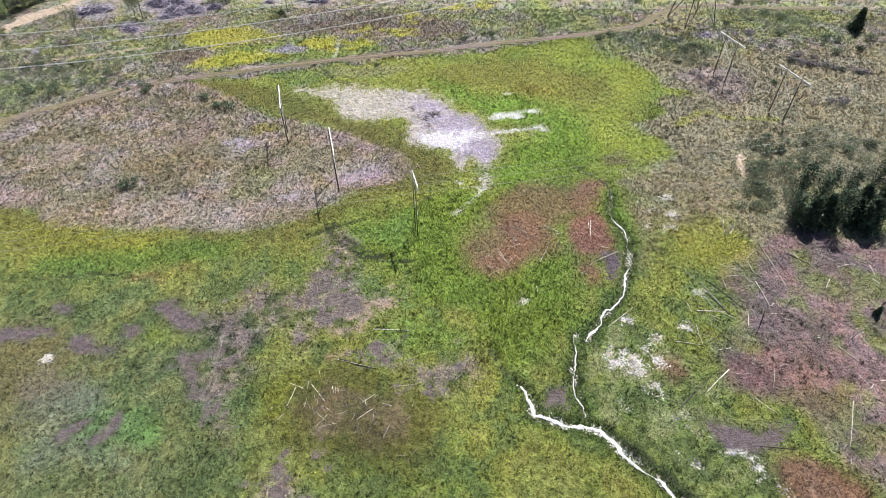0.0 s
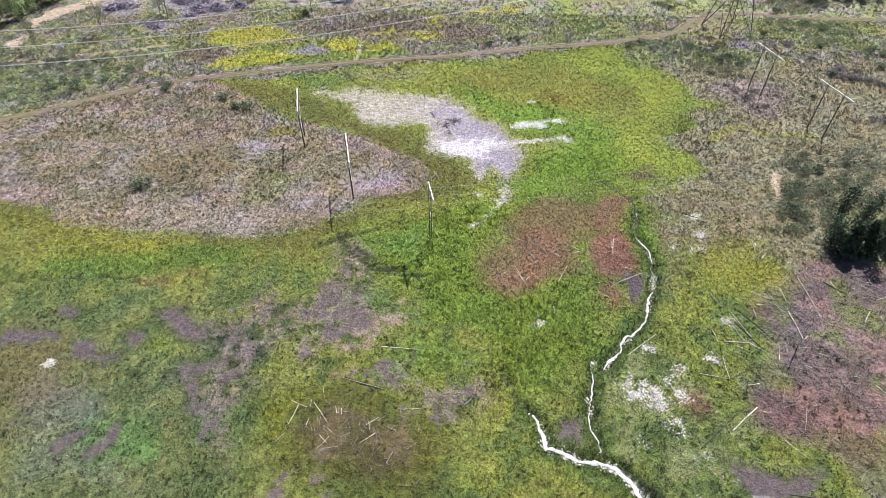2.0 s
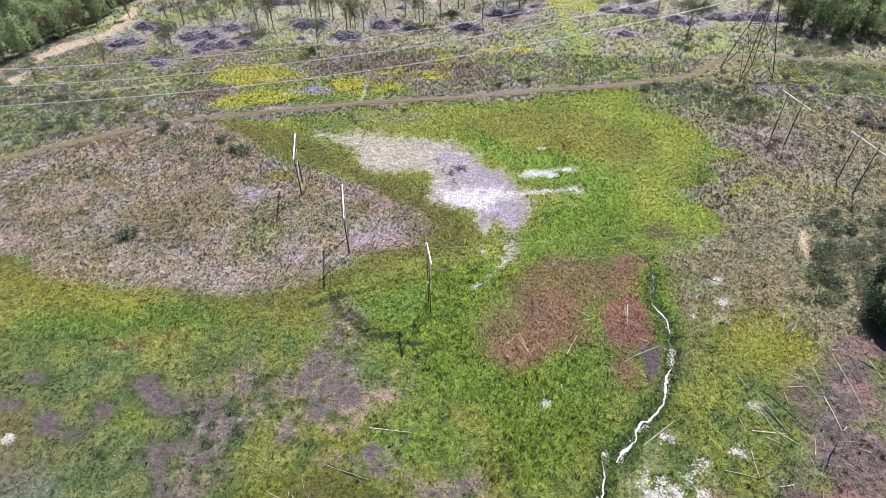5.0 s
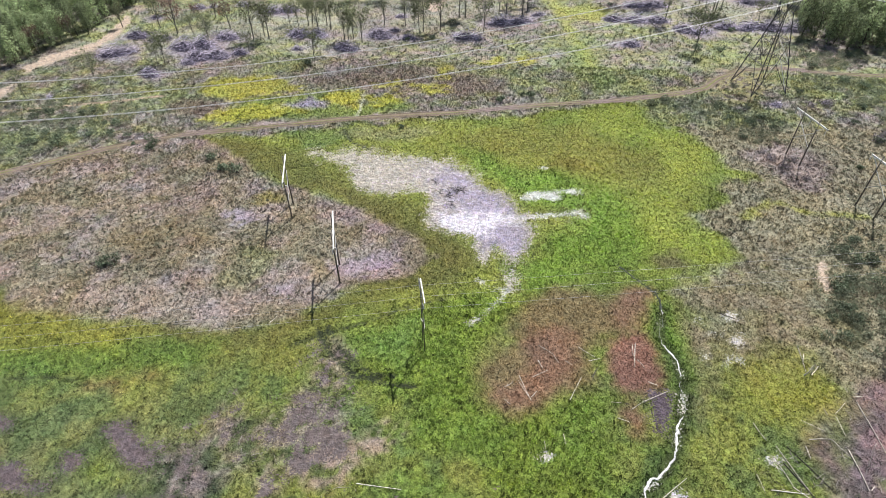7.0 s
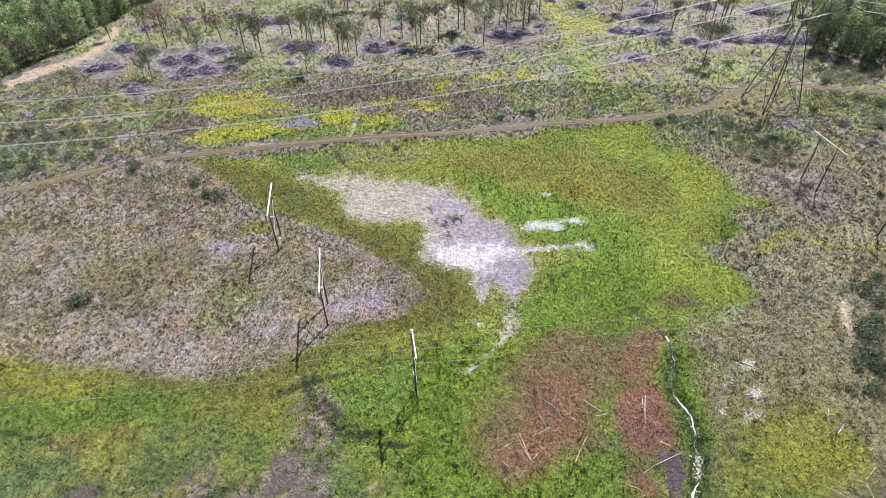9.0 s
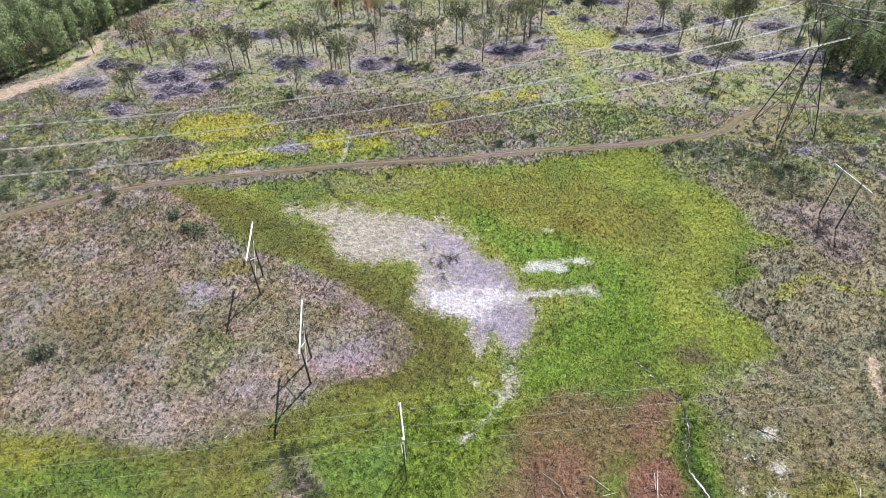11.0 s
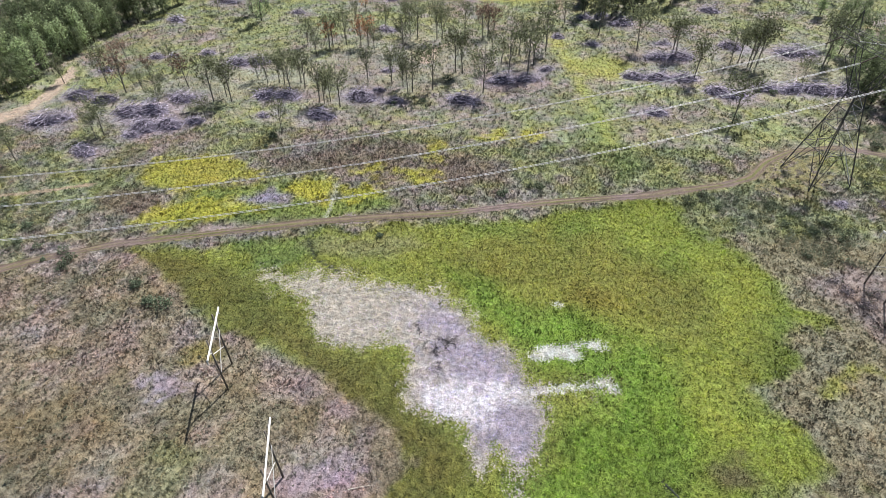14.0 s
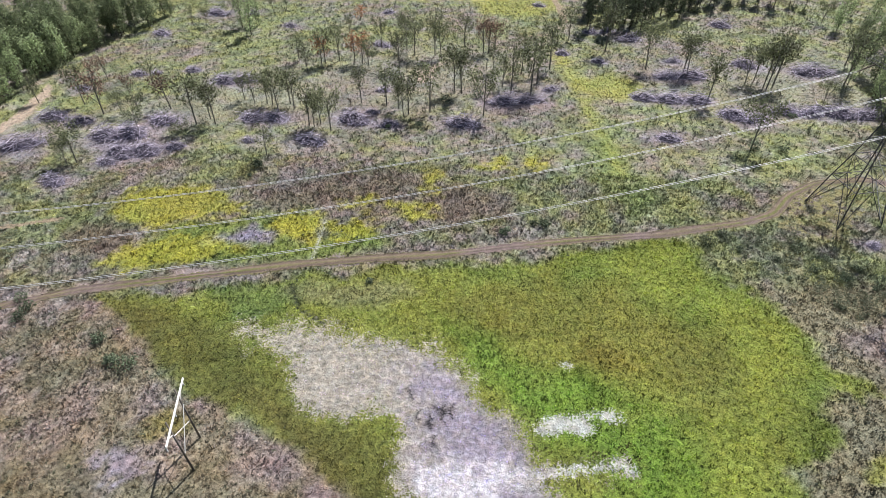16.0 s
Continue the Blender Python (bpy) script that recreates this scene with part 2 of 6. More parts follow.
MUD_Q = [(33.2, -26.2), (36.3, -25.3), (36.2, -30.7), (34.0, -35.1), (32.7, -32.2)]
BROWN_MID = [(0.6, -25), (2.6, -20.1), (8.2, -11.7), (12.8, -4.8), (21.9, 0.1), (34.1, 2), (38.2, 0.4), (33.2, -12.3), (26, -14.5), (23.4, -24.5), (15.1, -30.2), (7.5, -33), (2.5, -29.5)]
DEAD = [(59.8, -31), (69.4, -21.7), (82.4, -15.6), (99.1, -21.2), (130.4, -18.6), (86.8, -81.3), (71, -79.1), (64.3, -74.6), (63.4, -68.7), (63.4, -64.3), (60.9, -60.9), (51.7, -61.2),
    (51.7, -55), (58, -49.6), (60.6, -42.3)]
MUD_G = [(-5.2, -56.9), (3.5, -54.2), (5, -58.6), (-1.8, -61.2), (-7.7, -59.9)]
MUD_I = [(16.8, -62), (20.5, -60.7), (20.2, -65.9), (16.4, -65.4)]
MUD_K = [(42.8, -67), (50.7, -69.5), (57.9, -68.3), (54.7, -72.4), (46.7, -72.6)]
YEL_F = [(17.4, 213.8), (24.2, 214.3), (27.7, 175.9), (34.6, 139.7), (37, 119.6), (33.7, 117), (30, 136.6), (22.8, 175.5)]
YEL_G = [(24.5, 186.4), (40, 191.4), (51.9, 185), (47.8, 170.8), (28.6, 169.2)]
YEL_H = [(50.9, -18.2), (63.6, -15.9), (69.4, -21.7), (66.4, -26.5), (58.2, -28.4), (52.7, -25.8)]
YEL_I = [(-36.9, 319.2), (24.4, 325.5), (22.2, 266), (5.6, 255.9), (-16.4, 257.7)]
GREEN_FAR = [(-86.6, 84.4), (-60.5, 88.8), (-49.9, 78.2), (-32.8, 85.5), (-24.5, 80.7), (-48.6, 73), (-79.3, 66.6), (-89.9, 65.6)]
GREEN_STRIP = [(24.7, 138.8), (33.7, 142.3), (39, 119.8), (44.3, 106.8), (34.3, 101.7), (25.8, 118.6)]
SAND_C = [(77.2, 14.4), (78.8, 14.9), (77, 9.5), (76.4, 4.9), (75.3, 4), (75.5, 9.3)]
SLASH = [(-184.6, 119.1), (-172.9, 130.2), (-162.3, 141.9), (-129.1, 164.5), (-109.5, 182.6), (-79.3, 191.7), (-52.8, 226.8), (13.1, 213.8), (16.6, 175.6), (6.3, 160.6), (-12.8, 148),
    (-37.7, 145.2), (-62.4, 134.6), (-102.7, 124.5), (-118.8, 109), (-140.9, 103.3), (-173.4, 106.2)]
SLASH_R = [(45, 205.2), (80.6, 215), (160.2, 236.1), (126.7, 161.5), (92.5, 150), (75.7, 168.3), (44.6, 169.3)]
WIREPAD = [(72.4, 99.3), (79.3, 112.2), (89.2, 120.6), (103.5, 123.3), (98.9, 109.8), (87.7, 96.8), (78.7, 96)]
YEL_A = [(-107.8, 84.2), (-105.1, 94.2), (-100.7, 100.6), (-89.6, 99.5), (-79.3, 97.7), (-70.9, 93.8), (-67.6, 89.6), (-74.3, 86.2), (-84.2, 83.0), (-92.3, 80.1), (-100.2, 81.2)]
YEL_B = [(-96.2, 66.4), (-93.7, 71.2), (-89.1, 74.0), (-81.9, 78.3), (-74.7, 79.6), (-66.1, 77.8), (-63.3, 74.6), (-70.6, 70.4), (-80.4, 66.1), (-88.4, 64.6)]
YEL_M = [(-60.9, 84.4), (-56.4, 90.0), (-48.9, 91.7), (-43.4, 88.9), (-33.7, 87.5), (-32.1, 85.9), (-38.8, 83.2), (-46.6, 83.6), (-47.0, 79.9), (-56.6, 81.2)]
YEL_C = [(-48.3, 87.5), (-39.8, 90.2), (-31.3, 86.3), (-37.8, 82.3), (-45.5, 83)]
YEL_D = [(-30.7, 98.9), (-19.5, 97.6), (-18, 92.6), (-24.8, 91.9)]
YEL_E = [(-23.9, 117.1), (-16.3, 113.4), (-16.8, 104), (-24, 104.6)]
YEL_J = [(-44.3, 95.5), (-36.3, 102.4), (-33, 98.1), (-40.5, 93.1)]
YEL_K = [(-9.6, 119.7), (-0.4, 124.3), (1.8, 119.4), (-5.1, 116.1)]
YEL_L = [(6.5, 125.4), (13.8, 126.8), (12.8, 121.3), (8.2, 120.4)]
HEATH_A = [(-112.7, 73.1), (-110.1, 81.2), (-94.8, 81), (-92.4, 73.1), (-97.7, 68.8), (-108.2, 68.7)]
HEATH_B = [(-71.2, 97.9), (-54.3, 107.6), (-32.3, 116.2), (-9.6, 109.7), (1.9, 106.2), (3, 95), (-12.7, 92.3), (-28.2, 94), (-45.2, 98.9), (-59.2, 92)]
SAND_A = [(-180.9, 77.6), (-177.8, 89.9), (-185.9, 100.4), (-181.2, 113), (-172.4, 124.9), (-173.3, 144.3), (-176.4, 160.4), (-170.5, 155.9), (-165, 134.9), (-166.3, 119.2), (-175, 104.3),
    (-178, 93), (-173.3, 73.4)]
SAND_B = [(-36.3, 184), (-33.5, 190.9), (-27.8, 200.8), (-24.7, 198.8), (-28.1, 190.4), (-31, 177.8), (-35.5, 174.8)]
SHRUB_L = [(-172.8, 62.9), (-162, 69.5), (-145.6, 74.9), (-126.3, 72.9), (-116.7, 64.7), (-110.6, 52.8), (-121.4, 44.5), (-136.5, 36.4), (-145.8, 30.9)]
SHRUB_R = [(49.8, 93.3), (63.3, 98.4), (73.3, 95.5), (77.9, 86.8), (90.5, 84.6), (90.9, 71.8), (81.9, 67.9), (75.3, 71.8), (69.2, 79.2), (57, 84.8)]
SHRUB_E = [(75.4, 15.3), (91.9, 21.3), (107.7, 24.5), (125.2, 27.8), (141.2, 19.2), (119.9, -14.8), (88.1, -2.3), (82.3, -2.4), (75.4, -9.3), (74, 2.2)]
SHRUB_T = [(117.6, 147), (126.1, 142.4), (142.1, 138.8), (140.6, 107.6), (120.6, 90.9), (113.1, 109), (106.9, 116.9)]
SHRUB_B = [(81.8, 25.5), (92.6, 28.5), (108.5, 28.2), (86.2, -13.3), (71.1, -11.5), (72.3, -1.2), (79.6, 11.4)]
HEATH_R = [(69.6, 49.1), (55.8, 25.2), (61.7, 16.5), (59.1, 7), (50.3, 1.8), (44.8, -3.1), (44.7, -9.9), (60.5, -12.8), (70.2, -19.8), (82.4, -15.6), (78.9, -0.1), (114.6, 7.9), (152.9,
    37.8), (151.3, 76.7), (97.9, 76.2), (62.8, 71.3), (68.4, 54.8)]
VIVID = [(9.9, 30.3), (19.9, 38.1), (31.1, 36.9), (38.3, 28.9), (39, 17.3), (32.8, 8), (20.5, 2), (11.2, -0.5), (8.8, 3.9), (13.8, 14.7), (24.6, 25.5)]
VIVID_B = [(-13, 58.6), (-1.2, 52.6), (8.4, 43), (20.4, 48), (31.4, 39.3), (14.1, 34), (5.5, 37.8), (-3.8, 45.6)]
LIME = [(22, 81.5), (41.9, 87.7), (49.5, 80.6), (60.5, 62.9), (65.4, 52.5), (54.8, 44), (48.6, 27.9), (55.3, 19), (59.3, 15.9), (49.1, 8.1), (39.7, 7.1), (35.8, 20.7), (38.9, 33.2), (49,
    43.4), (49, 59), (37.9, 69.7)]
HILL_GREEN = [(-60.2, -6.7), (-58.1, -0.2), (-53.4, 5.4), (-48.2, 4.8), (-48.7, -2.3), (-51.8, -8.1), (-57.2, -9.2)]
HILL_PALE = [(-33.6, 1), (-29.1, 6.4), (-23.2, 8.2), (-20.2, 6.3), (-24.6, 1.4), (-28.6, -2.1), (-33.8, -4.1)]
HILL_PALE_B = [(-68.9, 18.5), (-65.9, 21), (-60, 20.2), (-58.6, 16.1), (-64.1, 15.1)]
MUD_A = [(-65.4, -44.1), (-60.3, -41.5), (-55.4, -46.3), (-51.5, -48.6), (-52, -50.5), (-56.4, -49.6), (-61.7, -46)]
MUD_E = [(-77.4, -52.3), (-74.8, -51.8), (-71.2, -54.5), (-66.4, -53.8), (-65.3, -55.6), (-69.6, -56.3), (-75.6, -54.6)]
MUD_B = [(-54.4, -54.9), (-47.9, -55.2), (-47.8, -56.5), (-50.4, -58.2), (-48.2, -61.3), (-47.5, -65.2), (-49.1, -65.6), (-50, -62.2), (-52.7, -59.4), (-56.2, -59.5), (-54.1, -57.8)]
MUD_F = [(-69, -73.4), (-68.4, -71.1), (-65.1, -70.2), (-66.4, -72.4), (-67.5, -73.9)]
MUD_L = [(-62.7, -74), (-60.3, -71.8), (-59.8, -68.3), (-58.9, -69.8), (-59.2, -72.5), (-61.5, -74.4)]
MUD_D = [(-85.4, -44.5), (-83.9, -42.9), (-81.1, -44), (-79.8, -46.4), (-82.4, -46.4)]
MUD_M = [(-92.4, -50.9), (-87.7, -51.2), (-82.5, -49.7), (-81.2, -51.5), (-87, -52.5), (-91.2, -52.9)]
MUD_N = [(-67.9, -48.9), (-64.8, -48.4), (-63.2, -50.3), (-64.8, -52.6), (-66.6, -52)]
MUD_H = [(-50.2, -48.6), (-41.4, -47.5), (-37.6, -51), (-39.5, -54.6), (-39.1, -58.7), (-43.2, -61.2), (-43.3, -65.1), (-44.9, -64.3), (-46.1, -56.4), (-48.9, -52.2)]
MUD_C = [(-44.4, -39.5), (-37, -37.3), (-30.8, -32.9), (-28.4, -22.1), (-25.3, -25.7), (-21.7, -42.1), (-23.6, -47.1), (-30.1, -44.3), (-30.1, -55.2), (-33, -54.4), (-34.5, -48.2), (-39.2,
    -50.2), (-42.2, -44.5)]
MUD_O = [(-42.7, -70.8), (-40.8, -68.7), (-37.2, -74), (-37.1, -76.5), (-40.4, -74)]
MUD_P = [(-33.2, -79.5), (-31, -78.9), (-26.9, -81.1), (-25.8, -83.3), (-31.8, -82.4)]
STRAW_A = [(-26.6, -47.2), (-19.8, -42), (-13.3, -37.9), (-15.2, -41.9), (-20.1, -50.6), (-23.8, -55)]
MUD_J = [(-17.7, -52.3), (-11.3, -51.8), (-10.3, -55.6), (-4.6, -57.9), (-2.7, -57.1), (-2.6, -61.1), (-6.6, -59.6), (-12.9, -57.4), (-16, -54.9)]
BROWN_L = [(-96.2, -54.1), (-91, -53.1), (-80.6, -51.9), (-74.1, -58.8), (-75.9, -64.4), (-77.9, -68.1), (-86.5, -69)]
HAZE_L = [(-82, -64.5), (-71.8, -61.8), (-64.7, -67.8), (-70.1, -71.4), (-78.8, -71)]
DARK_L = [(-45.2, -61.2), (-38.8, -57.1), (-33.1, -63.4), (-34.1, -73.9), (-35.3, -82.4), (-45, -81.5), (-47.8, -67.4)]
ISLE_CORE = [(-30.3, -66.2), (-28.6, -62.4), (-22.6, -61.6), (-16.9, -63.7), (-10.1, -65.7), (-9.6, -72), (-13.3, -72.8), (-19.9, -70.2), (-24.7, -68.3), (-29.3, -68.1)]
MOTTLE = [(29.4, -45.8), (41.2, -49.5), (48.6, -60.2), (54.3, -80.5), (36.6, -81.9), (30, -72.9), (24.2, -67.2), (23.4, -53.7)]
LIME_L = [(-104.7, -29.6), (-99.6, -25.6), (-91.8, -23), (-76.2, -19.2), (-66.9, -18.7), (-64.5, -23.9), (-72.4, -29), (-86, -32), (-101.2, -34.3)]
OLIVE_R = [(43.6, 0.3), (47.9, 2.2), (58.2, 3.3), (69, 3), (78.9, -3), (70.7, -21.5), (63.7, -19.1), (57.1, -16.5), (46.5, -19.8), (40.6, -28.8), (40.7, -20.5)]
LUSH_RING = [(-19.9, -14.9), (-13.3, -11.9), (-11.0, -15.0), (-10.7, -21.0), (-13.7, -25.6), (-18.9, -24.6), (-22.7, -19.8)]
GREEN_BAND = [(-95.5, -35.4), (-98.4, -30.4), (-84.1, -28.9), (-69.3, -24.7), (-50.6, -22.2), (-49.6, -25.9), (-57.1, -30.2), (-69.6, -33.4), (-83.3, -35.6)]
YELLOW_BAND = [(-104.6, -19.3), (-99.9, -27.8), (-92.2, -27.9), (-83.0, -25.7), (-73.2, -24.6), (-82.3, -21.6), (-97.1, -18.5)]
RED_F = [(-71.0, -35.8), (-67.1, -33.4), (-60.6, -31.0), (-58.5, -33.6), (-65.0, -35.9)]
WET_DARK = [(-50.2, -48.1), (-45.0, -46.8), (-38.9, -48.2), (-35.0, -51.0), (-37.3, -54.9), (-41.3, -56.1), (-47.4, -53.5)]
BROWN_SPOT = [(39.8, 12.2), (44.8, 13.8), (50.5, 11.5), (50.0, 8.3), (44.9, 7.3), (40.7, 9.0)]
BANK_GREEN = [(37.4, -4.0), (39.5, -4.0), (40.9, -13.9), (41.0, -21.9), (39.7, -21.9), (38.1, -15.9), (36.5, -11.7)]
PALE_NEAR = [(-77.5, -67.1), (-68.7, -65.0), (-58.0, -71.4), (-53.1, -78.5), (-71.2, -78.3)]
ISLE_RIM = [(-35.8, -61.0), (-30.1, -58.7), (-25.8, -59.9), (-29.8, -65.5), (-30.6, -70.7), (-34.7, -69.7)]
SPRING_A = [(-68.2, -47.8), (-59.2, -47.9), (-52.8, -53.4), (-58.9, -54.6), (-63.7, -53.2)]
SPRING_B = [(-66.1, -70.3), (-59.8, -67.3), (-51.1, -69.5), (-51.1, -74.4), (-59.1, -75.3)]
SPRING_C = [(-18.5, -51.2), (-7.7, -45.9), (1.3, -47.4), (3.4, -52.9), (-7.4, -55.3), (-15.8, -56.4)]
HILL_OLIVE = [(-91.4, 5.9), (-86.5, 15.9), (-75.7, 15.4), (-65.7, 8.8), (-71.8, 2.4), (-81.4, -1.3)]
HILL_LIME = [(-64.6, 26.1), (-63.2, 29.0), (-56.9, 28.8), (-55.5, 25.3), (-59.9, 23.0)]
HILL_PALE_C = [(-67.5, 17.1), (-65.0, 19.9), (-60.3, 19.6), (-60.1, 16.3), (-64.5, 15.0)]
HILL_PALE_D = [(-47.4, -6.2), (-40.9, -4.9), (-39.1, -7.0), (-44.9, -8.2)]
HILL_PALE_E = [(-33.3, 1.4), (-26.5, 4.8), (-21.8, 4.0), (-25.4, 0.4), (-30.8, -1.4)]
HILL_PALE_F = [(-77.0, 3.9), (-75.8, 6.9), (-71.9, 6.6), (-71.3, 2.5)]
HILL_BEIGE = [(-84.6, -12.7), (-74.5, -8.1), (-54.6, -8.2), (-40.6, -11.0), (-50.0, -17.2), (-67.7, -18.2), (-81.5, -16.7)]
PINK_R = [(73.8, 60.0), (84.8, 68.1), (91.0, 66.4), (96.5, 58.1), (89.3, 41.9), (82.3, 44.7), (77.0, 53.9)]
OLIVE_SPOT = [(19.0, 54.2), (27.3, 52.9), (30.8, 48.0), (25.2, 45.3), (17.4, 49.7)]
BLUE_GRASS = [(-69.0, 62.1), (-48.6, 64.2), (-46.0, 55.5), (-59.5, 54.1)]
PALE_TOP = [(-48.2, 62.9), (-20.7, 68.5), (-17.0, 64.9), (-34.3, 58.0)]
LIME_PATH = [(66.0, 30.2), (70.3, 34.8), (73.1, 36.5), (77.8, 36.6), (82.2, 33.6), (89.0, 33.7), (96.2, 33.0)]
STICK_BED = [(-76.4, 76.3), (-69.5, 81.1), (-65.4, 84.8), (-56.6, 82.4), (-57.9, 78.2), (-67.8, 76.6)]
WOOD_L = [(-188, 89.2), (-186, 115.3), (-179, 128), (-176, 151.9), (-179, 178), (-176, 200), (-169, 216), (-163, 230), (-166, 248), (-172, 270), (-184.1, 328.4), (-269.2, 395.4),
    (-474.9, 375.2)]
WOOD_R = [(122.8, 155.7), (126.1, 147.7), (143.2, 141.4), (182.1, 147.4), (239.7, 248.8), (218.6, 288.4), (166.5, 284.8), (137.6, 206.9)]
WOOD_T = [(33, 238.9), (48, 230.7), (77, 255.6), (110.1, 284), (143.5, 278.9), (178.8, 378.6), (141.6, 403.5), (38, 350.5), (34, 284.2)]
DEAD_NEAR = [(59.8, -31), (69.4, -21.7), (99.1, -21.2), (67.6, -80), (64.3, -74.6), (63.4, -68.7), (60.9, -60.9), (51.7, -61.2), (51.7, -55), (45.8, -49.8), (47.1, -41.1)]
ROAD = [(-155.7, 19.6), (-145.4, 26.6), (-134.5, 33.9), (-123.2, 42), (-110.7, 50), (-96.6, 56.7), (-80.8, 61.4), (-67.9, 65.3), (-48.1, 71.3), (-30.9, 75.4), (-13.4, 78.8), (4.3, 84.1),
    (22.4, 88.8), (40.7, 92.8), (50.2, 96), (63.7, 100.4), (73, 105.3), (79.9, 114.4), (89.6, 122), (104.3, 125.7), (118.3, 122.4), (134.4, 121.6), (158.5, 121.6)]
TRACK = [(-177.4, 63.6), (-160.4, 67.4), (-143.9, 72.3), (-127, 77.4), (-117.3, 81.5)]
LANE = [(24.2, 250), (22.3, 270.3), (18.8, 293.1), (14.8, 324.5)]
STREAM_LOW = [(11.2, -60.7), (12.7, -62.1), (13.6, -64.9), (13.7, -67.2), (15.2, -67.9), (17.6, -68.5), (20.9, -69.1), (24.6, -69.9), (26.7, -71.6), (28.1, -74.1), (30.9, -76.4), (33,
    -78.7), (34.6, -81), (36.5, -85.1)]
STREAM_MID = [(22.6, -67.3), (22, -63), (21.8, -58.2), (22.3, -55.7), (23.4, -53), (23.5, -49.2)]
HILL_TRACK = [(-105.8, 47.7), (-100, 42.4), (-87.5, 29.7), (-75.2, 19.1), (-65.7, 13), (-56.1, 7.5)]
STREAM_UP = [(25.7, -51), (26.9, -48.9), (29.6, -44.5), (32.3, -42.2), (35.6, -37.4), (37.8, -31.5), (39.2, -26.1), (39.8, -21.3), (38.9, -16.4), (37.9, -13.9), (37.6, -10.2), (39.1, -4.8),
    (38.5, 0.9), (34.7, 5), (31.6, 8.2)]
DITCH_A = [(6.6, -53.2), (7.8, -56), (9, -58.3), (11.2, -60.7)]
DITCH_B = [(-48.5, 66.2), (-43.6, 57.2), (-36.8, 53.4)]
DITCH_C = [(-32.3, -17.7), (-27.9, -23.6), (-22, -28.2), (-15.4, -29), (-10.3, -29.3)]
DITCH_F = [(-30.4, -16.7), (-26.1, -22.6), (-20.2, -26.9), (-14.3, -27.5)]
DITCH_D = [(-36.3, -21.8), (-28.9, -17.7), (-22.4, -14.4), (-15.9, -9.9), (-7.5, -6.4)]
DITCH_E = [(-106.9, -39.5), (-100.5, -37.7), (-88.9, -35.8), (-76.9, -34.2), (-72.5, -35.5)]
TRICKLE = [(7.3, 6.1), (6.6, -1.7), (5.2, -4.4), (3.2, -7.6), (1.2, -10.2), (-1.1, -12.6)]
SEEP = [(6.0, -1.5), (3.2, -2.4), (1.0, -1.2), (-0.6, 0.2)]
RIVULET = [(-46.1, 87.7), (-45.3, 77.4), (-45.2, 71.1)]
BANK = [(26.9, -70.6), (28.9, -72.6), (32.1, -74.9), (35, -78.2), (37.5, -81.7)]
ASPEN_LEFT = [(-168.9, 144.8, 8.7), (-151.7, 145.7, 14.1), (-126.4, 138.8, 8.5), (-133.6, 139.9, 7.6), (-120.7, 127.8, 9.1), (-131.3, 158.5, 11.2), (-104.6, 135.7, 16.2), (-101.4,
    139.7, 12.0), (-98.1, 136.4, 15.4), (-101.5, 122.5, 7.7), (-130.4, 108.5, 12.1), (-132.4, 106.8, 8.8), (-90.4, 152.5, 10.5), (-95.2, 155.0, 8.7), (-85.9, 153.0, 11.4), (-83.7,
    152.2, 12.3), (-79.4, 146.8, 13.0), (-77.7, 153.9, 12.3), (-75.0, 150.2, 12.2), (-72.7, 117.2, 10.5), (-142.6, 226.7, 8.0), (-150.7, 229.3, 8.1), (-137.4, 247.1, 7.2), (-118.0,
    249.1, 7.2), (-113.0, 253.5, 7.2), (-164.9, 74.7, 9.2), (-147.8, 90.0, 10.9), (-169.2, 145.0, 9.9)]
ASPEN_MID = [(-52.5, 157.7, 12.3), (-66.1, 139.1, 13.6), (-62.5, 140.4, 12.8), (-57.9, 136.5, 13.5), (-64.2, 138.4, 10.1), (-86.8, 192.2, 11.4), (-75.1, 190.8, 13.3), (-79.3,
    180.3, 11.1), (-70.1, 194.0, 13.4), (-56.7, 189.0, 11.2), (-73.7, 225.8, 7.9), (-44.2, 189.1, 14.1), (-55.6, 209.4, 11.7), (-44.3, 207.8, 12.7), (-40.2, 202.6, 15.5), (-48.7,
    220.6, 10.9), (-31.7, 203.5, 16.5), (-28.7, 201.2, 14.4)]
ASPEN_BACK = [(-43.0, 156.7, 14.1), (-38.4, 154.3, 10.4), (-34.2, 150.9, 15.6), (-35.6, 148.9, 11.1), (-27.0, 153.6, 16.5), (-20.2, 170.7, 16.2), (-17.2, 168.9, 16.1), (-20.3,
    213.2, 12.8), (-6.6, 190.7, 10.1), (-8.2, 152.8, 16.4), (-2.5, 175.9, 10.8), (0.8, 170.8, 16.1), (4.5, 189.4, 14.9), (8.0, 170.6, 18.7), (10.4, 180.7, 16.4), (15.5, 194.3,
    18.8), (24.6, 226.9, 14.0)]
ASPEN_RIGHT = [(53.5, 198.5, 17.8), (67.0, 195.1, 14.8), (68.3, 194.0, 14.8), (70.7, 171.3, 15.8), (88.8, 189.3, 13.6), (92.8, 192.0, 13.7), (95.5, 185.6, 18.0), (98.5, 188.1,
    18.1), (95.2, 187.8, 15.4), (77.1, 140.1, 15.5), (110.5, 172.7, 9.4), (124.1, 189.8, 18.9), (133.4, 211.0, 14.1), (142.6, 260.6, 10.2), (39.3, 215.4, 18.6)]
